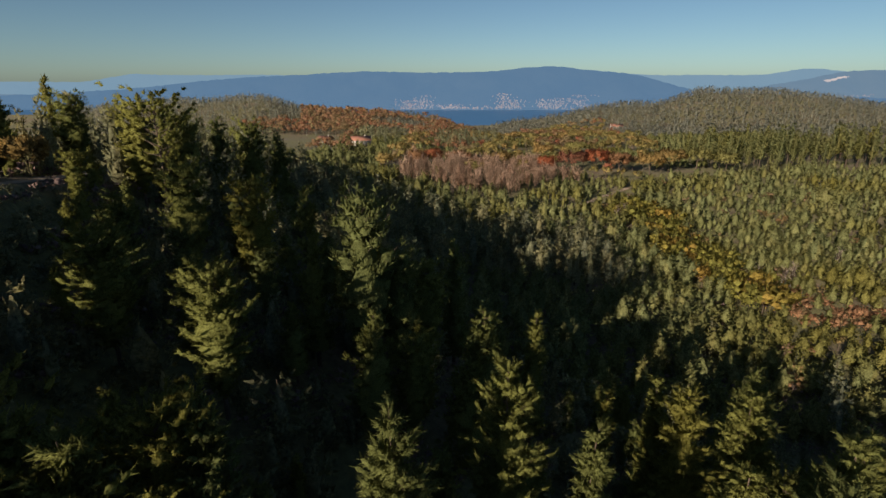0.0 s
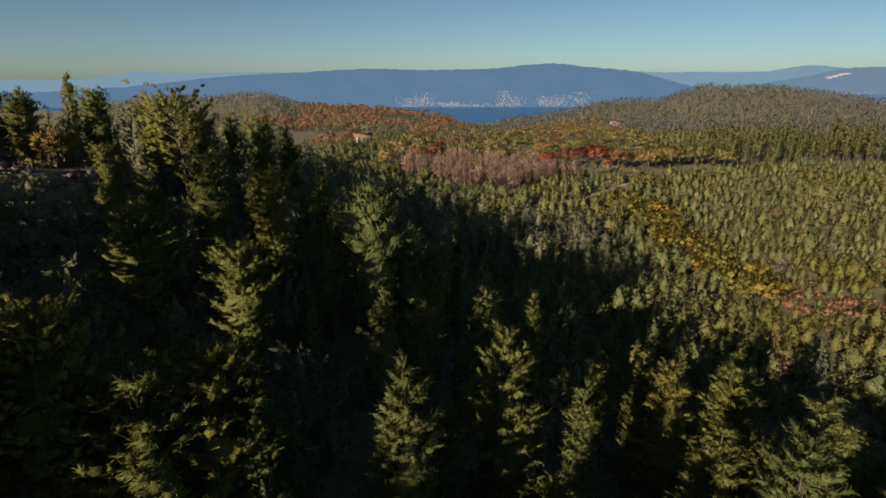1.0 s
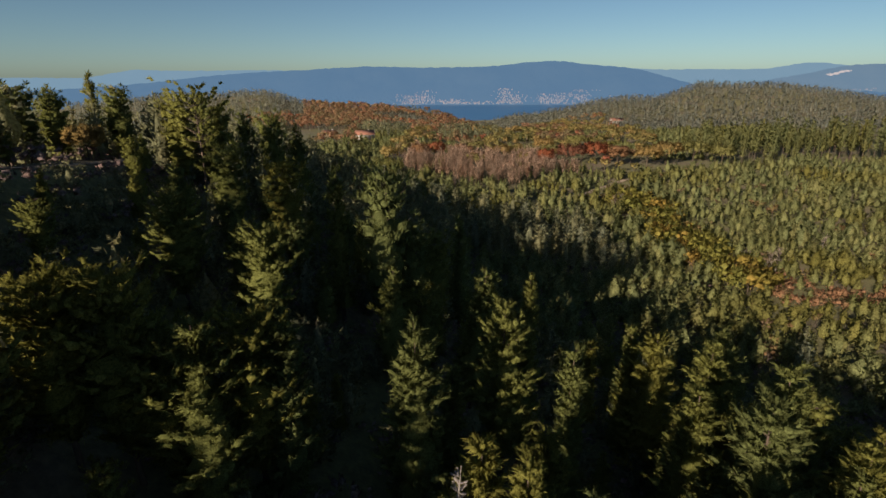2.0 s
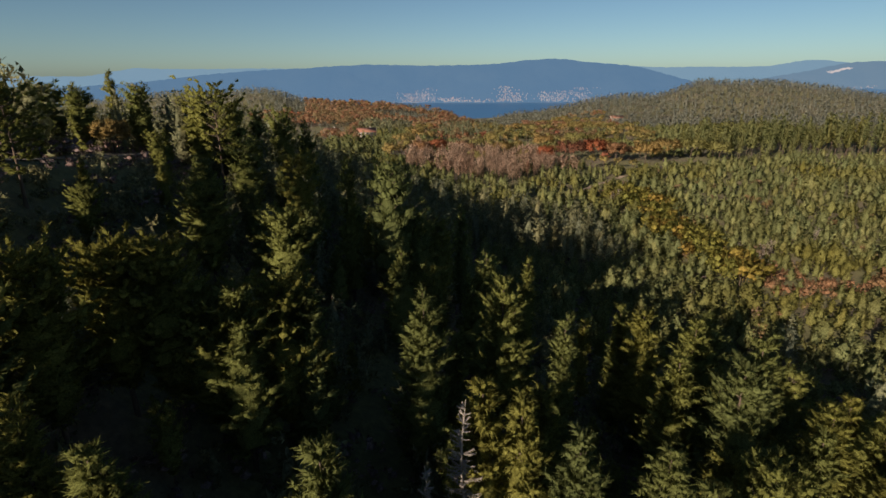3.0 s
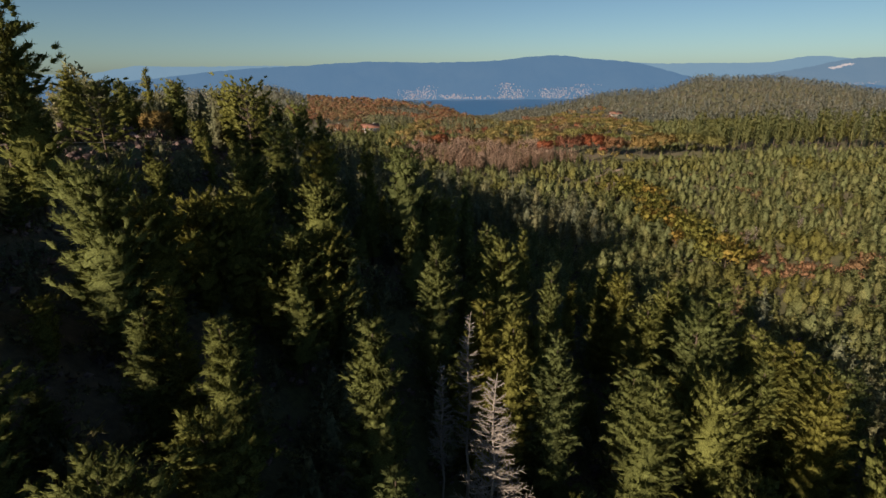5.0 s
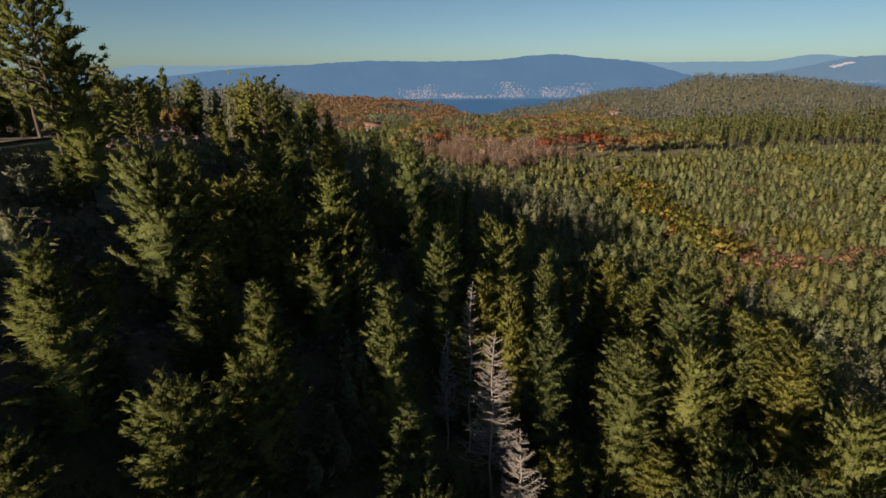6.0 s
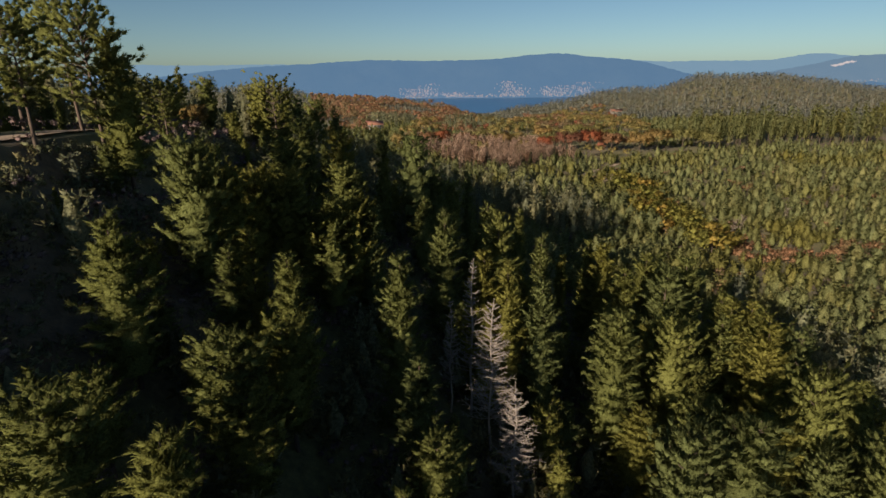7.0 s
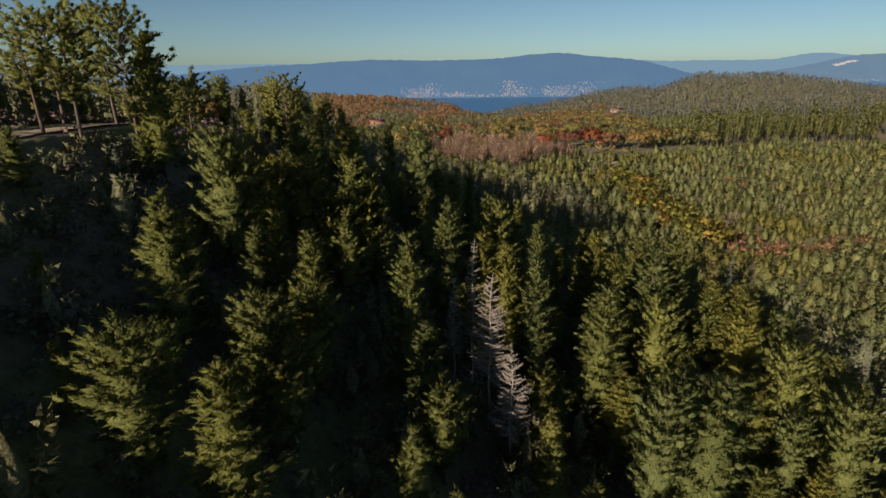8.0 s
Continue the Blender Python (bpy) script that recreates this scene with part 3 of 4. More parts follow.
# the ranges' blue is air haze, put into the material as emission
FAR_A = far_haze_material("far_hills_haze_blue", (0.012, 0.022, 0.03), (0.03, 0.04, 0.04), (0.06, 0.110, 0.178), 0.78)
FAR_B = far_haze_material("farther_hills_haze_blue", (0.02, 0.03, 0.04), (0.05, 0.06, 0.06), (0.098, 0.155, 0.208), 0.88)
FAR_C = far_haze_material("right_hills_haze_blue", (0.015, 0.022, 0.03), (0.04, 0.045, 0.04), (0.085, 0.132, 0.185), 0.78)
main_line = lambda b: 85 + 174 * sm(-0.85, -0.10, b) - 165 * sm(0.30, 0.52, b) + hump(b, 0.2, 0.07, 42) + hump(b, 0.14, 0.05, 12) + hump(b, -0.15, 0.06, 8) + hump(b, -0.38, 0.1, 10)
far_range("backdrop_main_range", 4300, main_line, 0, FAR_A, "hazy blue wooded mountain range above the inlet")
left_line = lambda b: 188 + 80 * sm(-0.66, -0.56, b) * 0.7 + hump(b, -0.55, 0.02, 8) + hump(b, 0.26, 0.07, 40) + hump(b, 0.66, 0.06, 54) + hump(b, 0.76, 0.06, 22)
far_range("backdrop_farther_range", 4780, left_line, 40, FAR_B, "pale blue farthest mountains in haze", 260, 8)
right_line = lambda b: 88 + 195 * sm(0.42, 0.82, b) + hump(b, 0.72, 0.05, 12)
far_range("backdrop_right_range", 4500, right_line, 0, FAR_C, "hazy blue mountain flank with a pale quarry", 380, 5)

# ---- the near pines ----
SHAPES = [
    (12.0, 0.14, 2.6, 0.82, 5, "cone"), (12.0, 0.12, 2.2, 0.78, 5, "cone"), (12.0, 0.18, 2.9, 0.88, 5, "cone"), (12.0, 0.18, 2.5, 0.92, 5, "cone"),
    (12.0, 0.12, 1.25, 0.7, 5, "spire"), (12.0, 0.2, 2.2, 0.85, 5, "round"), (12.0, 0.34, 3.0, 0.9, 6, "flat"), (12.0, 0.45, 2.6, 0.85, 6, "flat"),
]
MADE = [pine(11 + i, *p) for i, p in enumerate(SHAPES)] + [pine(31 + i, *p, False) for i, p in enumerate(SHAPES)]
LABELS = ["conical green pine on the wooded slope", "narrow conical green pine on the slope", "broad yellow-green pine on the slope", "loose-branched green pine on the slope",
          "slender spire-shaped young pine", "round-headed bushy pine on the slope", "tall pine with a bare lower trunk on the ridge", "tall thin pine with an open crown beside the track"]
FIRST = []
for i, (tk, lb, gr) in enumerate(MADE):
    FIRST.append([smooth(mesh_from("trunk", *tk, BARK)), smooth(mesh_from("branch_work", *lb, BARK)), smooth(mesh_from("crown", *gr[:2], NEEDLE_NEAR, gr[2]))])
TAKEN = []


def plant(kind, x, y, tall, turn, fat=1.0, leading=True):
    """One near pine of that kind, its foot on the ground, as tall as given."""
    thing = new("pine_tree")
    far = kind < 6 and not (-17 < y < 36 and -30 < x < 34 and (leading or x > 13))
    trunk, branch_work, crown_mesh = FIRST[kind + 8 * far]
    tagged(part("branch_work", branch_work, part("trunk", trunk, thing)), kind="stuff")
    part("crown", crown_mesh, thing)
    s = tall / 12.0
    thing.matrix_basis = pose(x, y, ground_z(x, y) - 0.05, 0, 0, turn) @ Matrix.Diagonal((s * fat, s * fat, s, 1))
    tagged(thing, LABELS[kind], "tree", "pines on the near slope")
    TAKEN.append((x, y))
    return thing


# leading trees: kind, x, y, height of the tip above the sea
KNOWN = [
    (2, 4.0, 26.2, 185.3), (0, -2.3, 18.6, 186.7), (3, 17.4, 32.0, 179.6), (0, 24.0, 35.0, 176.8), (4, -10.1, 38.5, 192.4), (4, 1.2, 50.0, 185.0),
    (5, -6.2, 38.6, 191.2), (6, -28.1, 52.6, 198.4), (4, -49.6, 68.7, 200.4), (1, 1.0, 10.1, 186.2), (0, 29.3, 43.2, 174.5), (0, 33.4, 26.2, 174.0),
    (3, -27.9, 13.6, 203.2), (6, -29.9, 24.0, 199.0), (5, -19.2, 5.8, 194.9), (1, 17.4, 24.5, 179.2), (1, 26.9, 20.6, 175.2), (3, 24.7, 5.5, 174.6),
    (5, -16.0, -14.2, 189.2), (1, -5.0, 2.8, 188.5), (1, 5.6, 9.3, 184.1), (0, 13.3, 15.2, 177.9), (3, 18.5, 18.0, 175.9), (0, 28.3, 21.6, 176.2),
    (0, -19.1, -4.0, 192.9), (1, -16.1, 2.6, 189.2), (4, -14.6, 2.6, 190.0), (3, 5.5, 18.0, 181.0), (1, -3.7, -1.9, 183.6),
    (5, -11.3, -2.3, 186.0), (5, -12.9, -6.4, 187.2), (5, -17.6, -9.4, 187.2), (3, -12.0, -14.2, 188.1), (5, -11.6, -8.0, 185.2), (5, 12.6, -3.3, 179.0),
    (2, 16.2, -3.3, 180.2), (1, -9.1, 16.5, 189.0), (3, -11.8, 13.4, 190.2), (5, -15.5, 13.7, 191.6), (5, -25.9, 24.1, 192.6), (1, 3.0, 10.5, 185.0),
    (5, -13.6, 13.9, 188.6), (5, -10.4, 16.2, 188.6), (4, -0.1, 21.4, 182.6), (4, 7.9, 22.4, 183.3), (4, 15.9, 33.9, 179.0), (5, -16.8, 45.0, 191.4),
    (5, -21.4, 43.2, 193.2), (0, -22.0, 34.2, 193.0), (5, -13.6, 28.6, 189.6), (0, 3.2, 36.0, 183.8), (4, 7.8, 39.9, 181.8), (2, 38.1, 14.7, 171.0),
    (7, -33.4, 7.4, 203.0), (7, -31.4, 8.6, 203.4), (6, -38.5, 17.0, 205.2), (6, -33.6, 17.2, 205.4), (6, -30.6, 15.0, 204.4), (3, -27.9, 11.0, 194.6),
    (0, -41.3, 38.0, 200.5), (5, -47.1, 52.0, 198.7), (0, -47.8, 58.0, 199.1), (5, -41.1, 60.0, 198.3), (5, -31.0, 54.0, 197.0), (0, -33.0, 64.0, 197.5), (5, -29.0, 60.0, 195.9),
    (0, -29.3, 70.0, 195.5), (5, -54.8, 60.0, 198.5), (5, -42.0, 50.0, 198.0), (5, -27.2, 75.0, 193.8), (0, -24.6, 80.0, 192.5),
    (1, -12.2, 2.0, 189.0), (5, -2.5, -4.9, 180.0), (3, -29.6, -0.6, 191.2), (1, 11.5, 7.9, 182.0), (5, 18.2, 12.5, 178.2), (0, 30.4, 19.4, 176.2), (2, 21.5, 22.0, 180.3), (0, 27.1, 13.6, 177.8),
    (5, 28.5, 7.6, 175.8), (5, 29.2, 0.5, 175.0), (0, 12.7, 4.7, 175.0), (5, -19.3, 28.0, 192.0), (5, -3.9, 41.6, 185.9), (5, -1.8, 45.6, 183.8), (5, -18.5, 8.9, 192.7), (5, -17.6, 12.8, 191.9),
    (0, 25.2, 26.7, 179.4), (3, -19.0, -1.0, 187.0),
]
# dead standing pines among them
for i, (x, y, tip, wide) in enumerate([(0.0, 8.8, 186.2, 1.3), (1.15, 3.6, 185.2, 2.1), (2.4, -0.7, 181.4, 1.9), (-1.7, 8.0, 183.2, 0.9)]):
    tall = tip - ground_z(x, y)
    tk, lb = bare_pine(201 + i, tall, wide)
    thing = new("dead_pine")
    thing.matrix_basis = pose(x, y, ground_z(x, y) - 0.05)
    tagged(thing, ("dead grey-brown pine, needles gone, among green pines", "dead silver-grey pine with bare whorled branches", "dead pale pine with upswept bare branches", "thin dead pine stem with short twigs")[i], "dead tree", "dead pines")
    part("trunk", smooth(mesh_from("trunk", *tk, DEAD)), thing)
    part("crown", smooth(mesh_from("crown", *lb, DEAD)), thing, "bare grey branches and twigs")
    TAKEN.append((x, y))
rng = np.random.default_rng(5)
for kind, x, y, tip in KNOWN:
    tall = max(4.5, tip - ground_z(x, y))
    plant(kind, x, y, tall, rng.uniform(0, 360), min(1.4, max(0.9, (14.0 / tall) ** 0.6)) * (1.22 if x > 8 and kind < 4 else 1.0))

# ---- the rest of the near slope ----
def free(x, y, gap):
    t = np.array(TAKEN)
    return np.min(np.hypot(t[:, 0] - x, t[:, 1] - y)) > gap


def on_track(x, y):
    return (np.abs(x - road_x(y)) < 3.6) & (y < 58)


fill = scatter(-42, 44, -30, 52, 5.0, lambda x, y, r: ~on_track(x, y) & ~((y < -17) & (x < -11)) & (r.random(x.size) < 0.95), 21, (0.62, 1.0))
for x, y, s in fill[np.argsort(np.hypot(fill[:, 0], fill[:, 1] - 10))]:
    if len(TAKEN) >= 300:
        break
    if not free(x, y, 2.9) or (road_x(y) - 1 < x < road_x(y) + 7 and -8 < y < 16):
        continue
    if x < (13 if y < 32 else -8):
        s = min(s, (198.5 - 0.55 * (x + 35) - ground_z(x, y)) / 11.0)
    if s < 0.25:
        continue
    tall = 11.0 * s * (0.7 if x < -22 and y > 20 else 1.0) * (1.0 if x > -12 else 0.92) * (0.62 if x < -22 and y < 0 else 0.72 if x < -8 and -16 < y < 16 else 0.7 if -17 < x < 0 and 0 < y < 32 else 0.58 if x > 2 and y > 38 else 1.0)
    plant(int(rng.choice([0, 1, 2, 3, 3, 4, 5, 5])), x, y, tall, rng.uniform(0, 360), rng.uniform(1.0, 1.35), False)

SLOPE = [small_pine(31 + i, 11.0, 0.1, 2.6 + 0.25 * (i % 3), 24, 10, 0.7, ("cone", "round", "cone", "spire")[i % 4], 6, 5) for i in range(6)]
hollow = lambda x, y: (x > -2 + 0.1 * (y - 44)) & (x < 50) & (y > 42) & (y < 104)
near_box = lambda x, y: (x > -42) & (x < 44) & (y > -30) & (y < 52)
keep_slope = lambda x, y, r: ~near_box(x, y) & ((y > -30) | (x < -24)) & ~hollow(x, y) & ~on_track(x, y) & (x < 62 - 0.15 * y) & (x > np.where(y < 45, -56, -75)) & (r.random(x.size) < 0.9)
# trees added out of view, left and behind, are sized to shade the slope
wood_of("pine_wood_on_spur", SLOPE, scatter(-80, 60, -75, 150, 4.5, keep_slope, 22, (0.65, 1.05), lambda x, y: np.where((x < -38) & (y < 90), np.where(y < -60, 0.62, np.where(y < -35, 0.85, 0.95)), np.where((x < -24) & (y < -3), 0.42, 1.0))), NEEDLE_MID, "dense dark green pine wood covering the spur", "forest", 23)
keep_low = lambda x, y, r: (near_box(x, y) | ((x > 0) & (y > 30) & (x < 78 - 0.2 * y))) & ~on_track(x, y) & (x > road_x(y) + 3.6) & (r.random(x.size) < 0.9)
YOUNG = [small_pine(51 + i, 5.6, 0.08, 2.0 + 0.25 * (i % 3), 16, 13, 0.52, ("round", "round", "cone")[i % 3], 4, 6, 0.5) for i in range(6)]
UNDER = [small_pine(57 + i, 5.4, 0.06, 1.9 + 0.2 * i, 17, 14, 0.46, "round", 3, 5, 0.3) for i in range(3)]
wood_of("young_pine_undergrowth", UNDER, scatter(-42, 74, -30, 105, 3.9, keep_low, 28, (0.5, 1.0), lambda x, y: np.where(x < road_x(y) + 9, 0.6, np.where(near_box(x, y), 1.1, 0.7))), NEEDLE_MID, "shaded young pines crowding under the taller trees", "undergrowth", 29)
verge = lambda x, y: (x > road_x(y) - 2.2) & (x < road_x(y) + 5.5) & (y < 58)
keep_shrub = lambda x, y, r: ((np.abs(x - road_x(y)) > 1.9) | (y > 58)) & (x > -52) & ((x > -46) | (y < 40)) & (r.random(x.size) < 0.85)
BUSH = [(crown(41 + i, 1.5, 1.3, 6, 9, 0.5, 0.05)[0], None) for i in range(4)]
wood_of("heath_undergrowth", BUSH, scatter(-52, 60, -24, 108, 3.0, keep_shrub, 24, (0.6, 1.4), lambda x, y: np.where(verge(x, y), np.where(y > 14, 1.3, np.where(x > road_x(y) + 2, 0.75, 0.35)), 1.0)), HEATH, "dark brown heath and gorse undergrowth between the pines", "undergrowth", 25)
bank = lambda x, y, r: (x > road_x(y) + 2.6) & (x < road_x(y) + 16) & (r.random(x.size) < 0.9)
GORSE = [(crown(45 + i, 1.5, 1.0, 5, 14, 0.45, 0.02)[0], None) for i in range(3)]
wood_of("gorse_bank", GORSE, scatter(-40, -14, -22, 50, 1.5, bank, 26, (0.6, 1.2)), NEEDLE_MID, "dark green gorse and heather on the bank below the track", "undergrowth", 27)

# ---- the valley and the hills beyond, by zones ----
HOUSES = [(-53.0, 346.0), (-82.0, 374.0), (198.0, 616.0)]


def lane_x(y):
    return 56 + (np.asarray(y, float) - 202) * 0.95 + 1.5 * np.sin(np.asarray(y, float) * 0.11)


def wobble(x, y):
    return 9 * np.sin(x * 0.05 + 2 * np.sin(y * 0.031)) + 7 * np.sin(y * 0.07 + x * 0.023)


# single large autumn oaks: x, y, height, colour, spread, seed
OAKS = [
    (-38.6, 49.1, 4.2, "ochre", 2.3, 14), (52.0, 266.0, 11.0, "red", 6.0, 1), (66.0, 270.0, 13.0, "wine", 10.0, 2), (79.0, 272.0, 14.0, "red", 9.5, 3), (88.0, 263.0, 13.0, "brown", 7.0, 4),
    (103.0, 262.0, 13.0, "ochre", 9.5, 5), (114.0, 266.0, 14.0, "ochre", 10.0, 6), (129.0, 268.0, 14.0, "olive", 11.0, 7), (141.0, 262.0, 12.0, "olive", 8.0, 8),
    (31.0, 283.0, 10.0, "ochre", 6.5, 9), (-13.0, 262.0, 10.0, "brown", 6.5, 10), (-5.0, 272.0, 11.0, "red", 6.5, 11), (60.0, 318.0, 11.0, "ochre", 9.0, 12), (82.0, 326.0, 11.0, "olive", 9.5, 13),
]


def zone(x, y):
    """What grows where: 0 young pines, 1 rust oaks, 2 olive oaks, 3 yellow broom, 4 bare birches, 5 tall pines, 6 open field, 7 bracken, 8 hill pines, 9 dark firs."""
    w = wobble(x, y)
    z = np.zeros(x.shape, int)
    b = x / np.maximum(y, 1.0)
    z[y + w * 0.8 > 440] = 8
    oak = (y + w > 238) & (y + w < 470 + 170 * sm(0.12, 0.2, b)) & (x > -70) & (b < 0.40 - 0.10 * sm(330, 520, y))
    z[oak] = 2
    z[oak & (x + 0.6 * w < 20) & (np.sin(x * 0.14 + 1) + np.sin(y * 0.12) > -0.3)] = 1
    z[oak & (x + 0.5 * w < -28)] = 0
    z[oak & (np.sin(x * 0.08 + 1.0) + np.sin(y * 0.07 + 1) > 0.7)] = 1
    z[oak & (np.sin(x * 0.11 + 2) + np.sin(y * 0.083) > 0.8)] = 0
    z[oak & (b < 0.12) & (y > 350) & (np.sin(x * 0.09) + np.sin(y * 0.11 + 2) > 0.2)] = 9
    z[(y + 0.9 * w > 218) & (y + 1.2 * w < 290) & (x + 0.8 * w > -14) & (x + 0.8 * w < 52) & (np.sin(x * 0.31) + np.sin(y * 0.27 + x * 0.1) > -0.9)] = 4
    knoll = (b > -0.37 + 0.11 * sm(620, 690, y)) & (y < 870)
    z[knoll & (b < -0.165) & (y + 0.3 * w > 575)] = 1
    z[knoll & (b >= -0.165) & (b < 0.06) & (y + 0.5 * w > 500) & (np.sin(x * 0.05 + 1) + np.sin(y * 0.045 + x * 0.03) > -0.35)] = 1
    z[(b > -0.165) & (b < 0.1) & (y + 0.5 * w > 455) & (y < 560) & (np.sin(x * 0.06) + np.sin(y * 0.05) > -0.5) & (z == 8)] = 9
    z[(b < -0.15) & (x > -190) & (y > 400) & (y + 0.2 * w < 572)] = 6
    z[(y + 0.3 * w > 258) & (y < 320) & (x > 142)] = 5
    strip_x = 67 + 0.35 * w
    z[(np.abs(x - strip_x) < 7.5 + 3.5 * np.sin(y * 0.11)) & (y < 192) & (y > 100)] = 3
    z[(np.abs(y - 104 - 0.3 * w) < 9) & (x > 71) & (x < 125) & (np.sin(x * 0.23 + y * 0.13) + np.sin(y * 0.31 - x * 0.11) > -0.2)] = 7
    z[(np.abs(x - strip_x - 8) < 3) & (y < 130) & (y > 92) & (np.sin(y * 0.3 + x * 0.2) > -0.4)] = 7
    away = x - lane_x(y)
    z[(away > -2.8) & (away < 8) & (y > 192) & (y < 226)] = 6
    z[(np.abs(away) < 2.8) & (y > 186) & (y < 228)] = 6
    for ox, oy, _, _, wide, _ in OAKS:
        z[np.hypot(x - ox, y - oy) < wide + 1.5] = 6
        z[(np.abs(x - ox) < wide * 0.8) & (y < oy) & (y > oy - wide - 5)] = 6
    for hx, hy in HOUSES:
        z[(np.abs(x - hx) < 9) & (y < hy + 7) & (y > hy - (34 if hy < 500 else 20))] = 6
    return z


seen = lambda x, y: (x > -0.48 * y - 10) & (x < 1.02 * (y + 34) + 26)
valley = lambda which, p: (lambda x, y, r: (zone(x, y) == which) & seen(x, y) & ~((x < 62 - 0.15 * y) & (y < 150)) & ~near_box(x, y) & (r.random(x.size) < p))
stand = lambda x, y: np.clip(0.94 + 0.24 * np.sin(x * 0.11 + 1.7 * np.sin(y * 0.067)) * np.sin(y * 0.093 + x * 0.037) + 0.16 * np.sin(x * 0.31 + y * 0.23) + 0.12 * np.sin(x * 1.7 + y * 2.3), 0.5, 1.35)
YOUNG_FAR = [small_pine(151 + i, 5.8, 0.08, 2.1 + 0.25 * (i % 3), 10, 6, 0.8, ("round", "round", "cone")[i % 3], 3, 5, 0.5) for i in range(6)]
in_hollow = lambda x, y, r: hollow(x, y) & ~near_box(x, y) & (x < 62 - 0.15 * y) & (r.random(x.size) < 0.95)
near_valley = np.concatenate([scatter(-60, 230, 0, 155, 2.9, valley(0, 0.93), 61, (0.5, 1.15), stand), scatter(-10, 60, 40, 110, 3.6, in_hollow, 60, (0.7, 1.2))])
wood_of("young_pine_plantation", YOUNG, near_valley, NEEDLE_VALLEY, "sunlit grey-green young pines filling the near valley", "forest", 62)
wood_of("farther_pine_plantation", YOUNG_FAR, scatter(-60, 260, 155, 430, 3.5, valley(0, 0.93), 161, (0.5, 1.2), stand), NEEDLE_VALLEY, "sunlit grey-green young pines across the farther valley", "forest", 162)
OAK = [crown(71 + i, 8.0, 3.0, 10, 12, 1.6) for i in range(5)]
OAK_FAR = [crown(171 + i, 11.0, 3.6, 8, 7, 2.3, 0.25) for i in range(5)]
wood_of("rust_oak_wood", OAK, scatter(-80, 220, 210, 430, 6.0, valley(1, 0.9), 63, (0.7, 1.15)), RUST, "rust-red and brown autumn oaks beyond the valley", "forest", 64)
wood_of("rust_wood_on_knoll", OAK_FAR, scatter(-340, 200, 430, 870, 7.2, valley(1, 0.92), 163, (0.7, 1.2)), RUST, "tall rust-brown autumn trees covering the far knoll", "forest", 164)
FIR = [small_pine(181 + i, 11.0, 0.08, 2.7, 9, 7, 1.3, ("cone", "round", "cone")[i % 3], 2, 5, 0.5) for i in range(4)]
wood_of("dark_fir_wood", FIR, scatter(-80, 120, 330, 570, 6.0, valley(9, 0.85), 165, (0.6, 1.2)), NEEDLE_MID, "clumps of dark green conifers between the autumn oaks", "forest", 166)
wood_of("olive_oak_wood", OAK, scatter(-70, 290, 210, 660, 6.6, valley(2, 0.9), 65, (0.75, 1.3)), OLIVE, "olive and ochre round-crowned oaks in the valley", "forest", 66)
SHRUB = [crown(81 + i, 3.4, 2.6, 12, 12, 1.05, 0.05) for i in range(4)]
wood_of("yellow_broom_thicket", SHRUB, scatter(20, 160, 50, 200, 3.4, valley(3, 0.95), 67, (0.9, 2.0)), YELLOW, "yellow-green broom thicket along the valley bottom", "shrubs", 68)
BIRCH = [twigs(91 + i, 9.0, 2.0, 46, 0.10) for i in range(4)]
wood_of("bare_birch_wood", BIRCH, scatter(-60, 80, 200, 310, 2.7, valley(4, 0.8), 69, (0.7, 1.1)), TWIG, "bare pinkish-brown birches in the valley", "forest", 70)
TALL = [small_pine(101 + i, 20.0, 0.28, 2.9, 28, 9, 1.1, ("cone", "round", "round")[i % 3], 4, 4, 0.2) for i in range(4)]
wood_of("tall_pine_row", TALL, scatter(130, 400, 240, 318, 6.2, valley(5, 0.7), 71, (0.5, 1.12)), NEEDLE_VALLEY, "row of tall pines with bare trunks", "forest", 72)
fern = lambda x, y, r: (zone(x, y) == 7) & (r.random(x.size) < 0.9)
wood_of("bracken_bank", [crown(111 + i, 1.5, 1.1, 5, 8, 0.75, 0.05) for i in range(3)], scatter(20, 180, 50, 275, 1.8, fern, 73, (0.8, 1.9)), BRACKEN, "rust-brown dead bracken between the pines", "undergrowth", 74)
RUSSET = foliage("russet_sapling_leaves", [(0.0, (0.26, 0.15, 0.085)), (0.5, (0.24, 0.185, 0.08)), (1.0, (0.29, 0.19, 0.13))], cell=4.0)
sapling = lambda x, y, r: (zone(x, y) == 0) & seen(x, y) & (x > 40 + 0.1 * y) & (r.random(x.size) < 0.22 + 0.3 * (np.hypot(x - 88, y - 118) < 24))
wood_of("russet_saplings", [crown(191 + i, 4.6, 1.6, 7, 9, 0.9, 0.08) for i in range(3)], scatter(40, 230, 60, 236, 7.5, sapling, 77, (0.7, 1.3)), RUSSET, "russet and ochre broadleaf saplings scattered among the pines", "shrubs", 78)
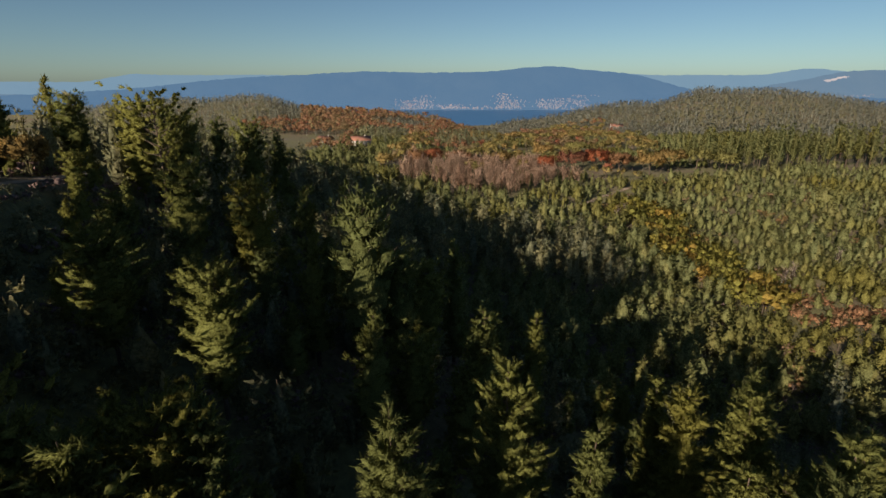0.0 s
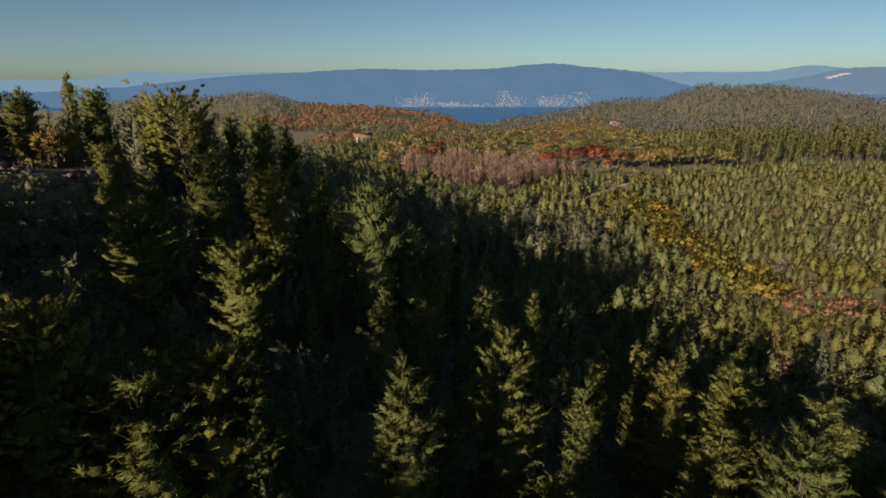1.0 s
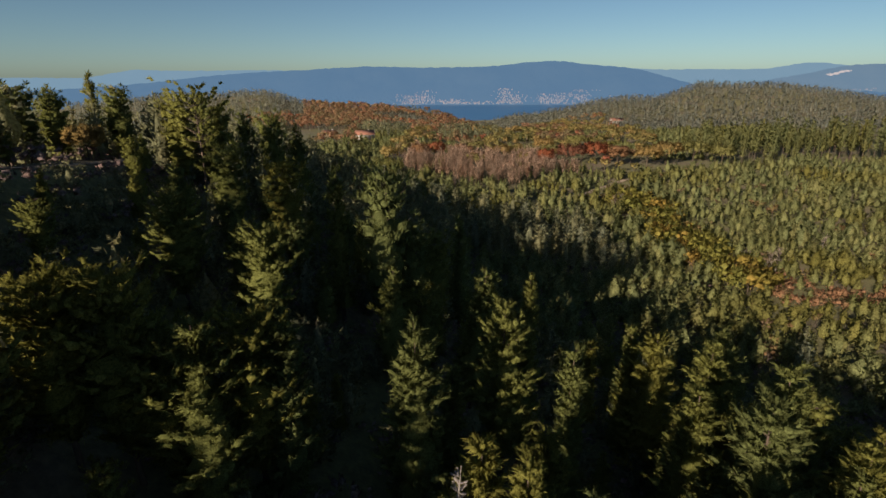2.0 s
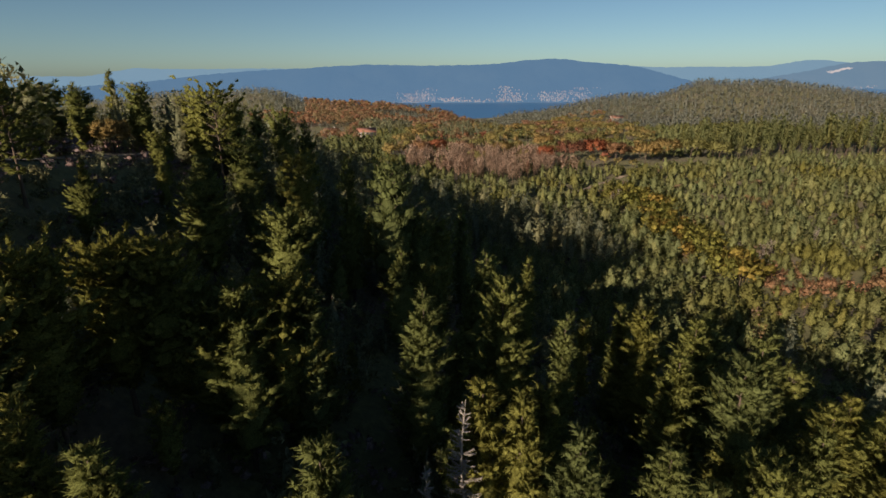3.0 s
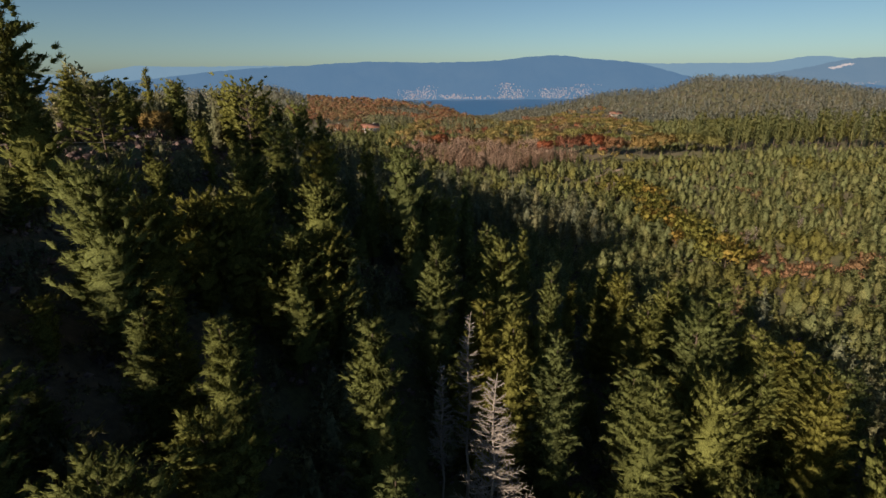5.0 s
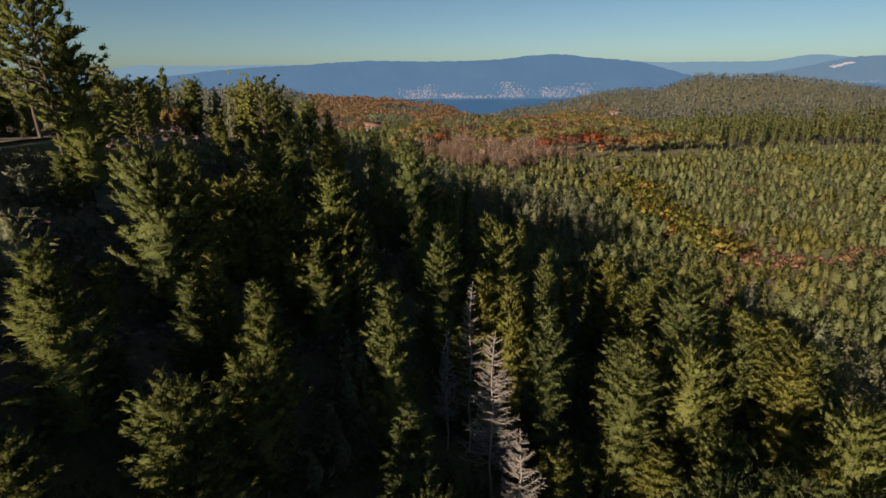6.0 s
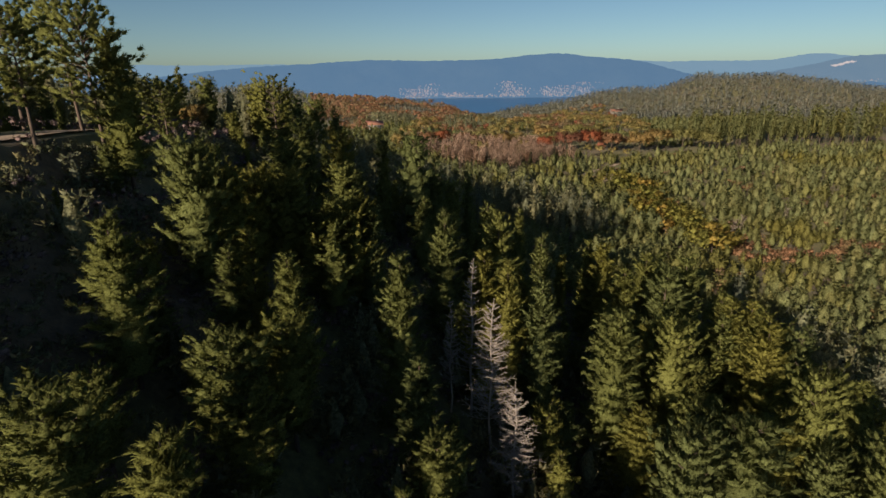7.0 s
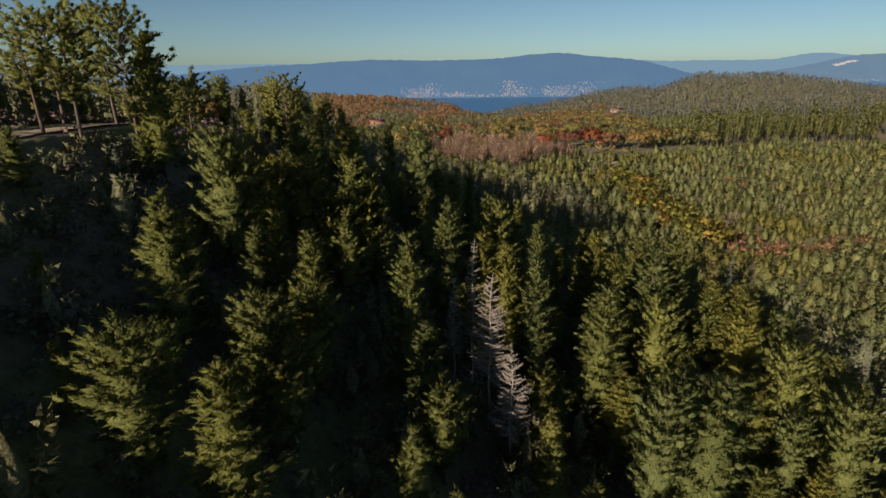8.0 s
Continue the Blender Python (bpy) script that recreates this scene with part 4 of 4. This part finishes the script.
TINTS = {"red": ("red_oak_leaves", (0.34, 0.115, 0.06), (0.27, 0.12, 0.065), "bright rust-red autumn oak at the valley's end"), "wine": ("wine_oak_leaves", (0.26, 0.105, 0.072), (0.22, 0.115, 0.07), "dark wine-red autumn oak with a broad crown"),
         "brown": ("brown_oak_leaves", (0.29, 0.165, 0.09), (0.24, 0.14, 0.075), "brown-leaved autumn oak beside the meadow"), "ochre": ("ochre_oak_leaves", (0.35, 0.24, 0.095), (0.3, 0.215, 0.085), "ochre autumn oak with a wide domed crown"),
         "olive": ("green_ochre_oak_leaves", (0.27, 0.245, 0.09), (0.23, 0.22, 0.082), "olive-green oak with a wide domed crown")}
OAK_LEAF = {k: foliage(v[0], [(0.0, v[1]), (1.0, v[2])]) for k, v in TINTS.items()}
for ox, oy, tall, tint, wide, seed in OAKS:
    leaf_soup, wood_soup = crown(300 + seed, tall, wide, 60, 30, min(1.7, 0.18 * tall), 0.22)
    thing = new("oak_tree")
    thing.matrix_basis = pose(ox, oy, ground_z(ox, oy) - 0.05)
    tagged(thing, TINTS[tint][3] if tall > 6 else "low ochre autumn oak bush beside the ridge track", "tree", "autumn oaks")
    part("trunk", smooth(mesh_from("trunk", *wood_soup, BARK)), thing)
    part("crown", smooth(mesh_from("crown", *leaf_soup[:2], OAK_LEAF[tint], leaf_soup[2])), thing)

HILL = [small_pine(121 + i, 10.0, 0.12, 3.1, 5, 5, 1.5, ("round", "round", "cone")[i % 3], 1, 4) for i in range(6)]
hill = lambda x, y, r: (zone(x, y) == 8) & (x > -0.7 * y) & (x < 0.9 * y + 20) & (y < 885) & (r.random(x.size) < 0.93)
wood_of("hill_pine_wood", HILL, scatter(-620, 820, 425, 890, 8.0, hill, 75, (0.7, 1.2)), NEEDLE_HAZED, "pine wood covering the low hills, coloured grey-green for haze", "forest", 76)


# ---- tracks ----
DIRT = plain("track_dirt", (0.16, 0.12, 0.085), (0.34, 0.26, 0.18), 3.0, 0.95)


def strip(name, centre, ys, half, lift, label):
    """A worn dirt track laid on the land: two ruts and a crown."""
    cols = np.array([-1.0, -0.62, -0.3, 0.0, 0.3, 0.62, 1.0])
    rut = np.array([0.0, 0.02, -0.05, 0.02, -0.05, 0.02, 0.0])
    edge = 1 + 0.12 * np.sin(ys * 1.7) + 0.08 * np.sin(ys * 4.1)
    x = centre(ys)[:, None] + cols[None] * half * edge[:, None]
    y = np.repeat(ys[:, None], 7, 1)
    v = np.stack([x, y, height(x, y) + lift + rut[None]], -1).reshape(-1, 3)
    i, j = np.meshgrid(np.arange(len(ys) - 1), np.arange(6), indexing="ij")
    c = (i * 7 + j).ravel()
    ob = new(name, smooth(mesh_from(name, v, np.stack([c, c + 1, c + 8, c + 7], -1), DIRT)))
    return tagged(ob, label, "track", kind="structure")


strip("road_ridge_track", road_x, np.arange(-40.0, 58.0, 1.0), 1.25, 0.05, "pale dirt forest track along the ridge")
strip("road_valley_lane", lane_x, np.arange(184.0, 230.0, 1.5), 1.7, 0.25, "pale dirt lane between the valley pines")

# ---- farmhouses ----
PLASTER = plain("white_plaster", (0.36, 0.32, 0.28), (0.48, 0.44, 0.39), 1.2, 0.85)
TILE = plain("clay_roof_tiles", (0.22, 0.095, 0.06), (0.34, 0.16, 0.11), 2.5, 0.8)
PANE = plain("dark_window_glass", (0.02, 0.025, 0.03), (0.05, 0.06, 0.07), 1.0, 0.15)
WOODWORK = plain("brown_door_wood", (0.1, 0.05, 0.03), (0.18, 0.1, 0.06), 4.0, 0.6)


def box(x0, x1, y0, y1, z0, z1):
    v = np.array([(x, y, z) for z in (z0, z1) for y in (y0, y1) for x in (x0, x1)], float)
    return v, np.array([(0, 2, 3, 1), (4, 5, 7, 6), (0, 1, 5, 4), (1, 3, 7, 5), (3, 2, 6, 7), (2, 0, 4, 6)])


def farmhouse(x, y, turn, wide, deep, tall, label):
    """A small gabled house with tiled roof, chimney, door and windows."""
    thing = new("farmhouse")
    thing.matrix_basis = pose(x, y, ground_z(x, y) - 0.4, 0, 0, turn)
    tagged(thing, label, "house", "farmhouses beyond the valley")
    a, b, r = wide / 2, deep / 2, tall + deep * 0.3
    v = [(-a, -b, 0), (a, -b, 0), (a, b, 0), (-a, b, 0), (-a, -b, tall), (a, -b, tall), (a, b, tall), (-a, b, tall), (-a, 0, r), (a, 0, r)]
    f = [(0, 1, 5), (0, 5, 4), (2, 3, 7), (2, 7, 6), (1, 2, 6), (1, 6, 5), (5, 6, 9), (3, 0, 4), (3, 4, 7), (4, 8, 7), (0, 3, 2), (0, 2, 1)]
    part("wall", mesh_from("wall", v, f, PLASTER), thing)
    e, t = 0.45, 0.22
    sl = (r - tall) / b
    for sg, nm in ((-1, "roof"), (1, "roof")):
        lo = tall - sl * e
        q = [(-a - e, sg * (b + e), lo), (a + e, sg * (b + e), lo), (a + e, 0, r), (-a - e, 0, r)]
        vv = q + [(p[0], p[1], p[2] + t) for p in q]
        part(nm, mesh_from("roof", vv, [(0, 1, 2, 3), (4, 5, 6, 7), (0, 1, 5, 4), (1, 2, 6, 5), (2, 3, 7, 6), (3, 0, 4, 7)], TILE), thing, "red clay tiles")
    part("chimney", mesh_from("chimney", *box(a * 0.4, a * 0.4 + 0.6, 0.3, 0.9, tall + 0.3, r + 0.9), PLASTER), thing)
    for k in range(3):
        wx = -a + wide * (k + 0.7) / 3.4
        part("window", mesh_from("window", *box(wx, wx + 1.0, -b - 0.05, -b + 0.1, tall - 1.7, tall - 0.5), PANE), thing)
    part("door", mesh_from("door", *box(-0.5, 0.5, -b - 0.06, -b + 0.1, 0.4, 2.45), WOODWORK), thing)
    return thing


farmhouse(*HOUSES[0], 12, 12.0, 7.0, 4.0, "white plastered farmhouse with a red tiled roof")
farmhouse(*HOUSES[1], -20, 10.0, 6.5, 3.2, "low farmhouse with a wide red tiled roof")
farmhouse(*HOUSES[2], 8, 14.0, 8.0, 3.2, "pale farmhouse with an orange tiled roof at the wood's edge")

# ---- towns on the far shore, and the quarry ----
# walls, roofs and rock have bluish distance haze mixed in as emission
TOWN_WALL = far_haze_material("far_town_walls_hazed", (0.3, 0.25, 0.22), (0.46, 0.4, 0.36), (0.135, 0.155, 0.185), 0.78)
TOWN_ROOF = far_haze_material("far_town_roofs_hazed", (0.25, 0.12, 0.09), (0.4, 0.2, 0.14), (0.13, 0.15, 0.2), 0.6)
PALE = far_haze_material("far_quarry_rock_hazed", (0.42, 0.35, 0.3), (0.55, 0.48, 0.42), (0.2, 0.21, 0.25), 0.62)


def on_range(name, b, u):
    bs, ss, p = FAR_SURFACE[name]
    i = np.clip(np.interp(b, bs, np.arange(len(bs))), 0, len(bs) - 1.001)
    j = np.clip(np.interp(u, ss, np.arange(len(ss))), 0, len(ss) - 1.001)
    i0, j0 = i.astype(int), j.astype(int)
    fi, fj = (i - i0)[:, None], (j - j0)[:, None]
    return (p[j0, i0] * (1 - fi) + p[j0, i0 + 1] * fi) * (1 - fj) + (p[j0 + 1, i0] * (1 - fi) + p[j0 + 1, i0 + 1] * fi) * fj


def town(name, base, spots, seed, label):
    """A far town: small gabled houses in clusters on the slope (bearing, spread, height up the slope, count)."""
    rng = np.random.default_rng(seed)
    walls, roofs = Soup(), Soup()
    for b, spread, up, count in spots:
        count = int(count * 0.75)
        bb = b + rng.normal(size=count) * spread
        uu = np.minimum(np.abs(rng.normal(size=count)), 1.7) * 0.75 * up + 0.012
        for p in on_range(base, bb, uu):
            w, d, h = rng.uniform(2.5, 6), rng.uniform(4, 7), rng.uniform(1.5, 4)
            v, f = box(-w / 2, w / 2, -d / 2, d / 2, -6, h)
            walls.add(v + p, f)
            q = np.array([(-w / 2 - 0.5, -d / 2 - 0.5, h), (w / 2 + 0.5, -d / 2 - 0.5, h), (w / 2 + 0.5, d / 2 + 0.5, h), (-w / 2 - 0.5, d / 2 + 0.5, h), (-w / 2 - 0.5, 0, h + 2.4), (w / 2 + 0.5, 0, h + 2.4)])
            roofs.add(q + p, [(0, 1, 5, 4), (2, 3, 4, 5), (0, 4, 3, 3), (1, 2, 5, 5)][:2])
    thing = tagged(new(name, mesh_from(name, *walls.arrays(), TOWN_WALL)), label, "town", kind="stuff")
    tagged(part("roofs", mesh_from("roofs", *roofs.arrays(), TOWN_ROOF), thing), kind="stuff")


town("far_shore_town", "backdrop_main_range", [(-0.06, 0.013, 0.15, 190), (-0.035, 0.009, 0.20, 110), (0.015, 0.02, 0.05, 110), (0.06, 0.03, 0.025, 90), (0.112, 0.011, 0.17, 180), (0.135, 0.007, 0.10, 60), (0.19, 0.012, 0.11, 130), (0.215, 0.009, 0.17, 90), (0.25, 0.014, 0.21, 140), (0.3, 0.03, 0.08, 50)], 7, "white and red-roofed town on the far shore")
town("far_right_town", "backdrop_right_range", [(0.76, 0.03, 0.16, 120), (0.82, 0.03, 0.12, 120)], 9, "scattered white houses under the far right hill")
bq, uq = np.meshgrid(np.linspace(0.685, 0.735, 24), np.linspace(0.70, 0.80, 14))
uq = np.minimum(uq * right_line(0.71) / right_line(bq), 0.97) ** 1.25      # level along the hillside
pq = on_range("backdrop_right_range", bq.ravel(), uq.ravel()) + np.array([0, -6, 3.0])
iq, jq = np.meshgrid(np.arange(13), np.arange(23), indexing="ij")
inside = ((iq - 6) / 6.2) ** 2 + ((jq - 11) / 11.0) ** 2 < 0.75 + 0.25 * np.sin(jq * 1.3 + iq)
cq = (iq * 24 + jq)[inside]
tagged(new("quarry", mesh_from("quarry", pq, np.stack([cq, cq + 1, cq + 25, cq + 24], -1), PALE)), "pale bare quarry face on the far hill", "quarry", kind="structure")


# ---- bare trees that stand out of the valley pines ----
PALE_TWIG = foliage("pale_bare_twigs", [(0.0, (0.36, 0.29, 0.24)), (1.0, (0.45, 0.37, 0.31))], through_light=0.1)
for i, (x, y, tall) in enumerate([(78.5, 113.0, 7.5), (82.5, 116.5, 7.0), (75.5, 118.0, 6.0), (60.0, 176.0, 7.0), (64.0, 181.0, 6.0), (104.0, 131.0, 6.5)]):
    (v, f, n), stem = twigs(301 + i, tall, 2.0, 70, 0.05)
    thing = tagged(new("bare_birch"), "leafless pale grey-pink birch among the young pines", "tree", "bare birches in the valley")
    thing.matrix_basis = pose(x, y, ground_z(x, y) - 0.05)
    part("trunk", smooth(mesh_from("trunk", *stem, DEAD)), thing)
    part("crown", smooth(mesh_from("crown", v, f, PALE_TWIG, n)), thing, "bare thin twigs")
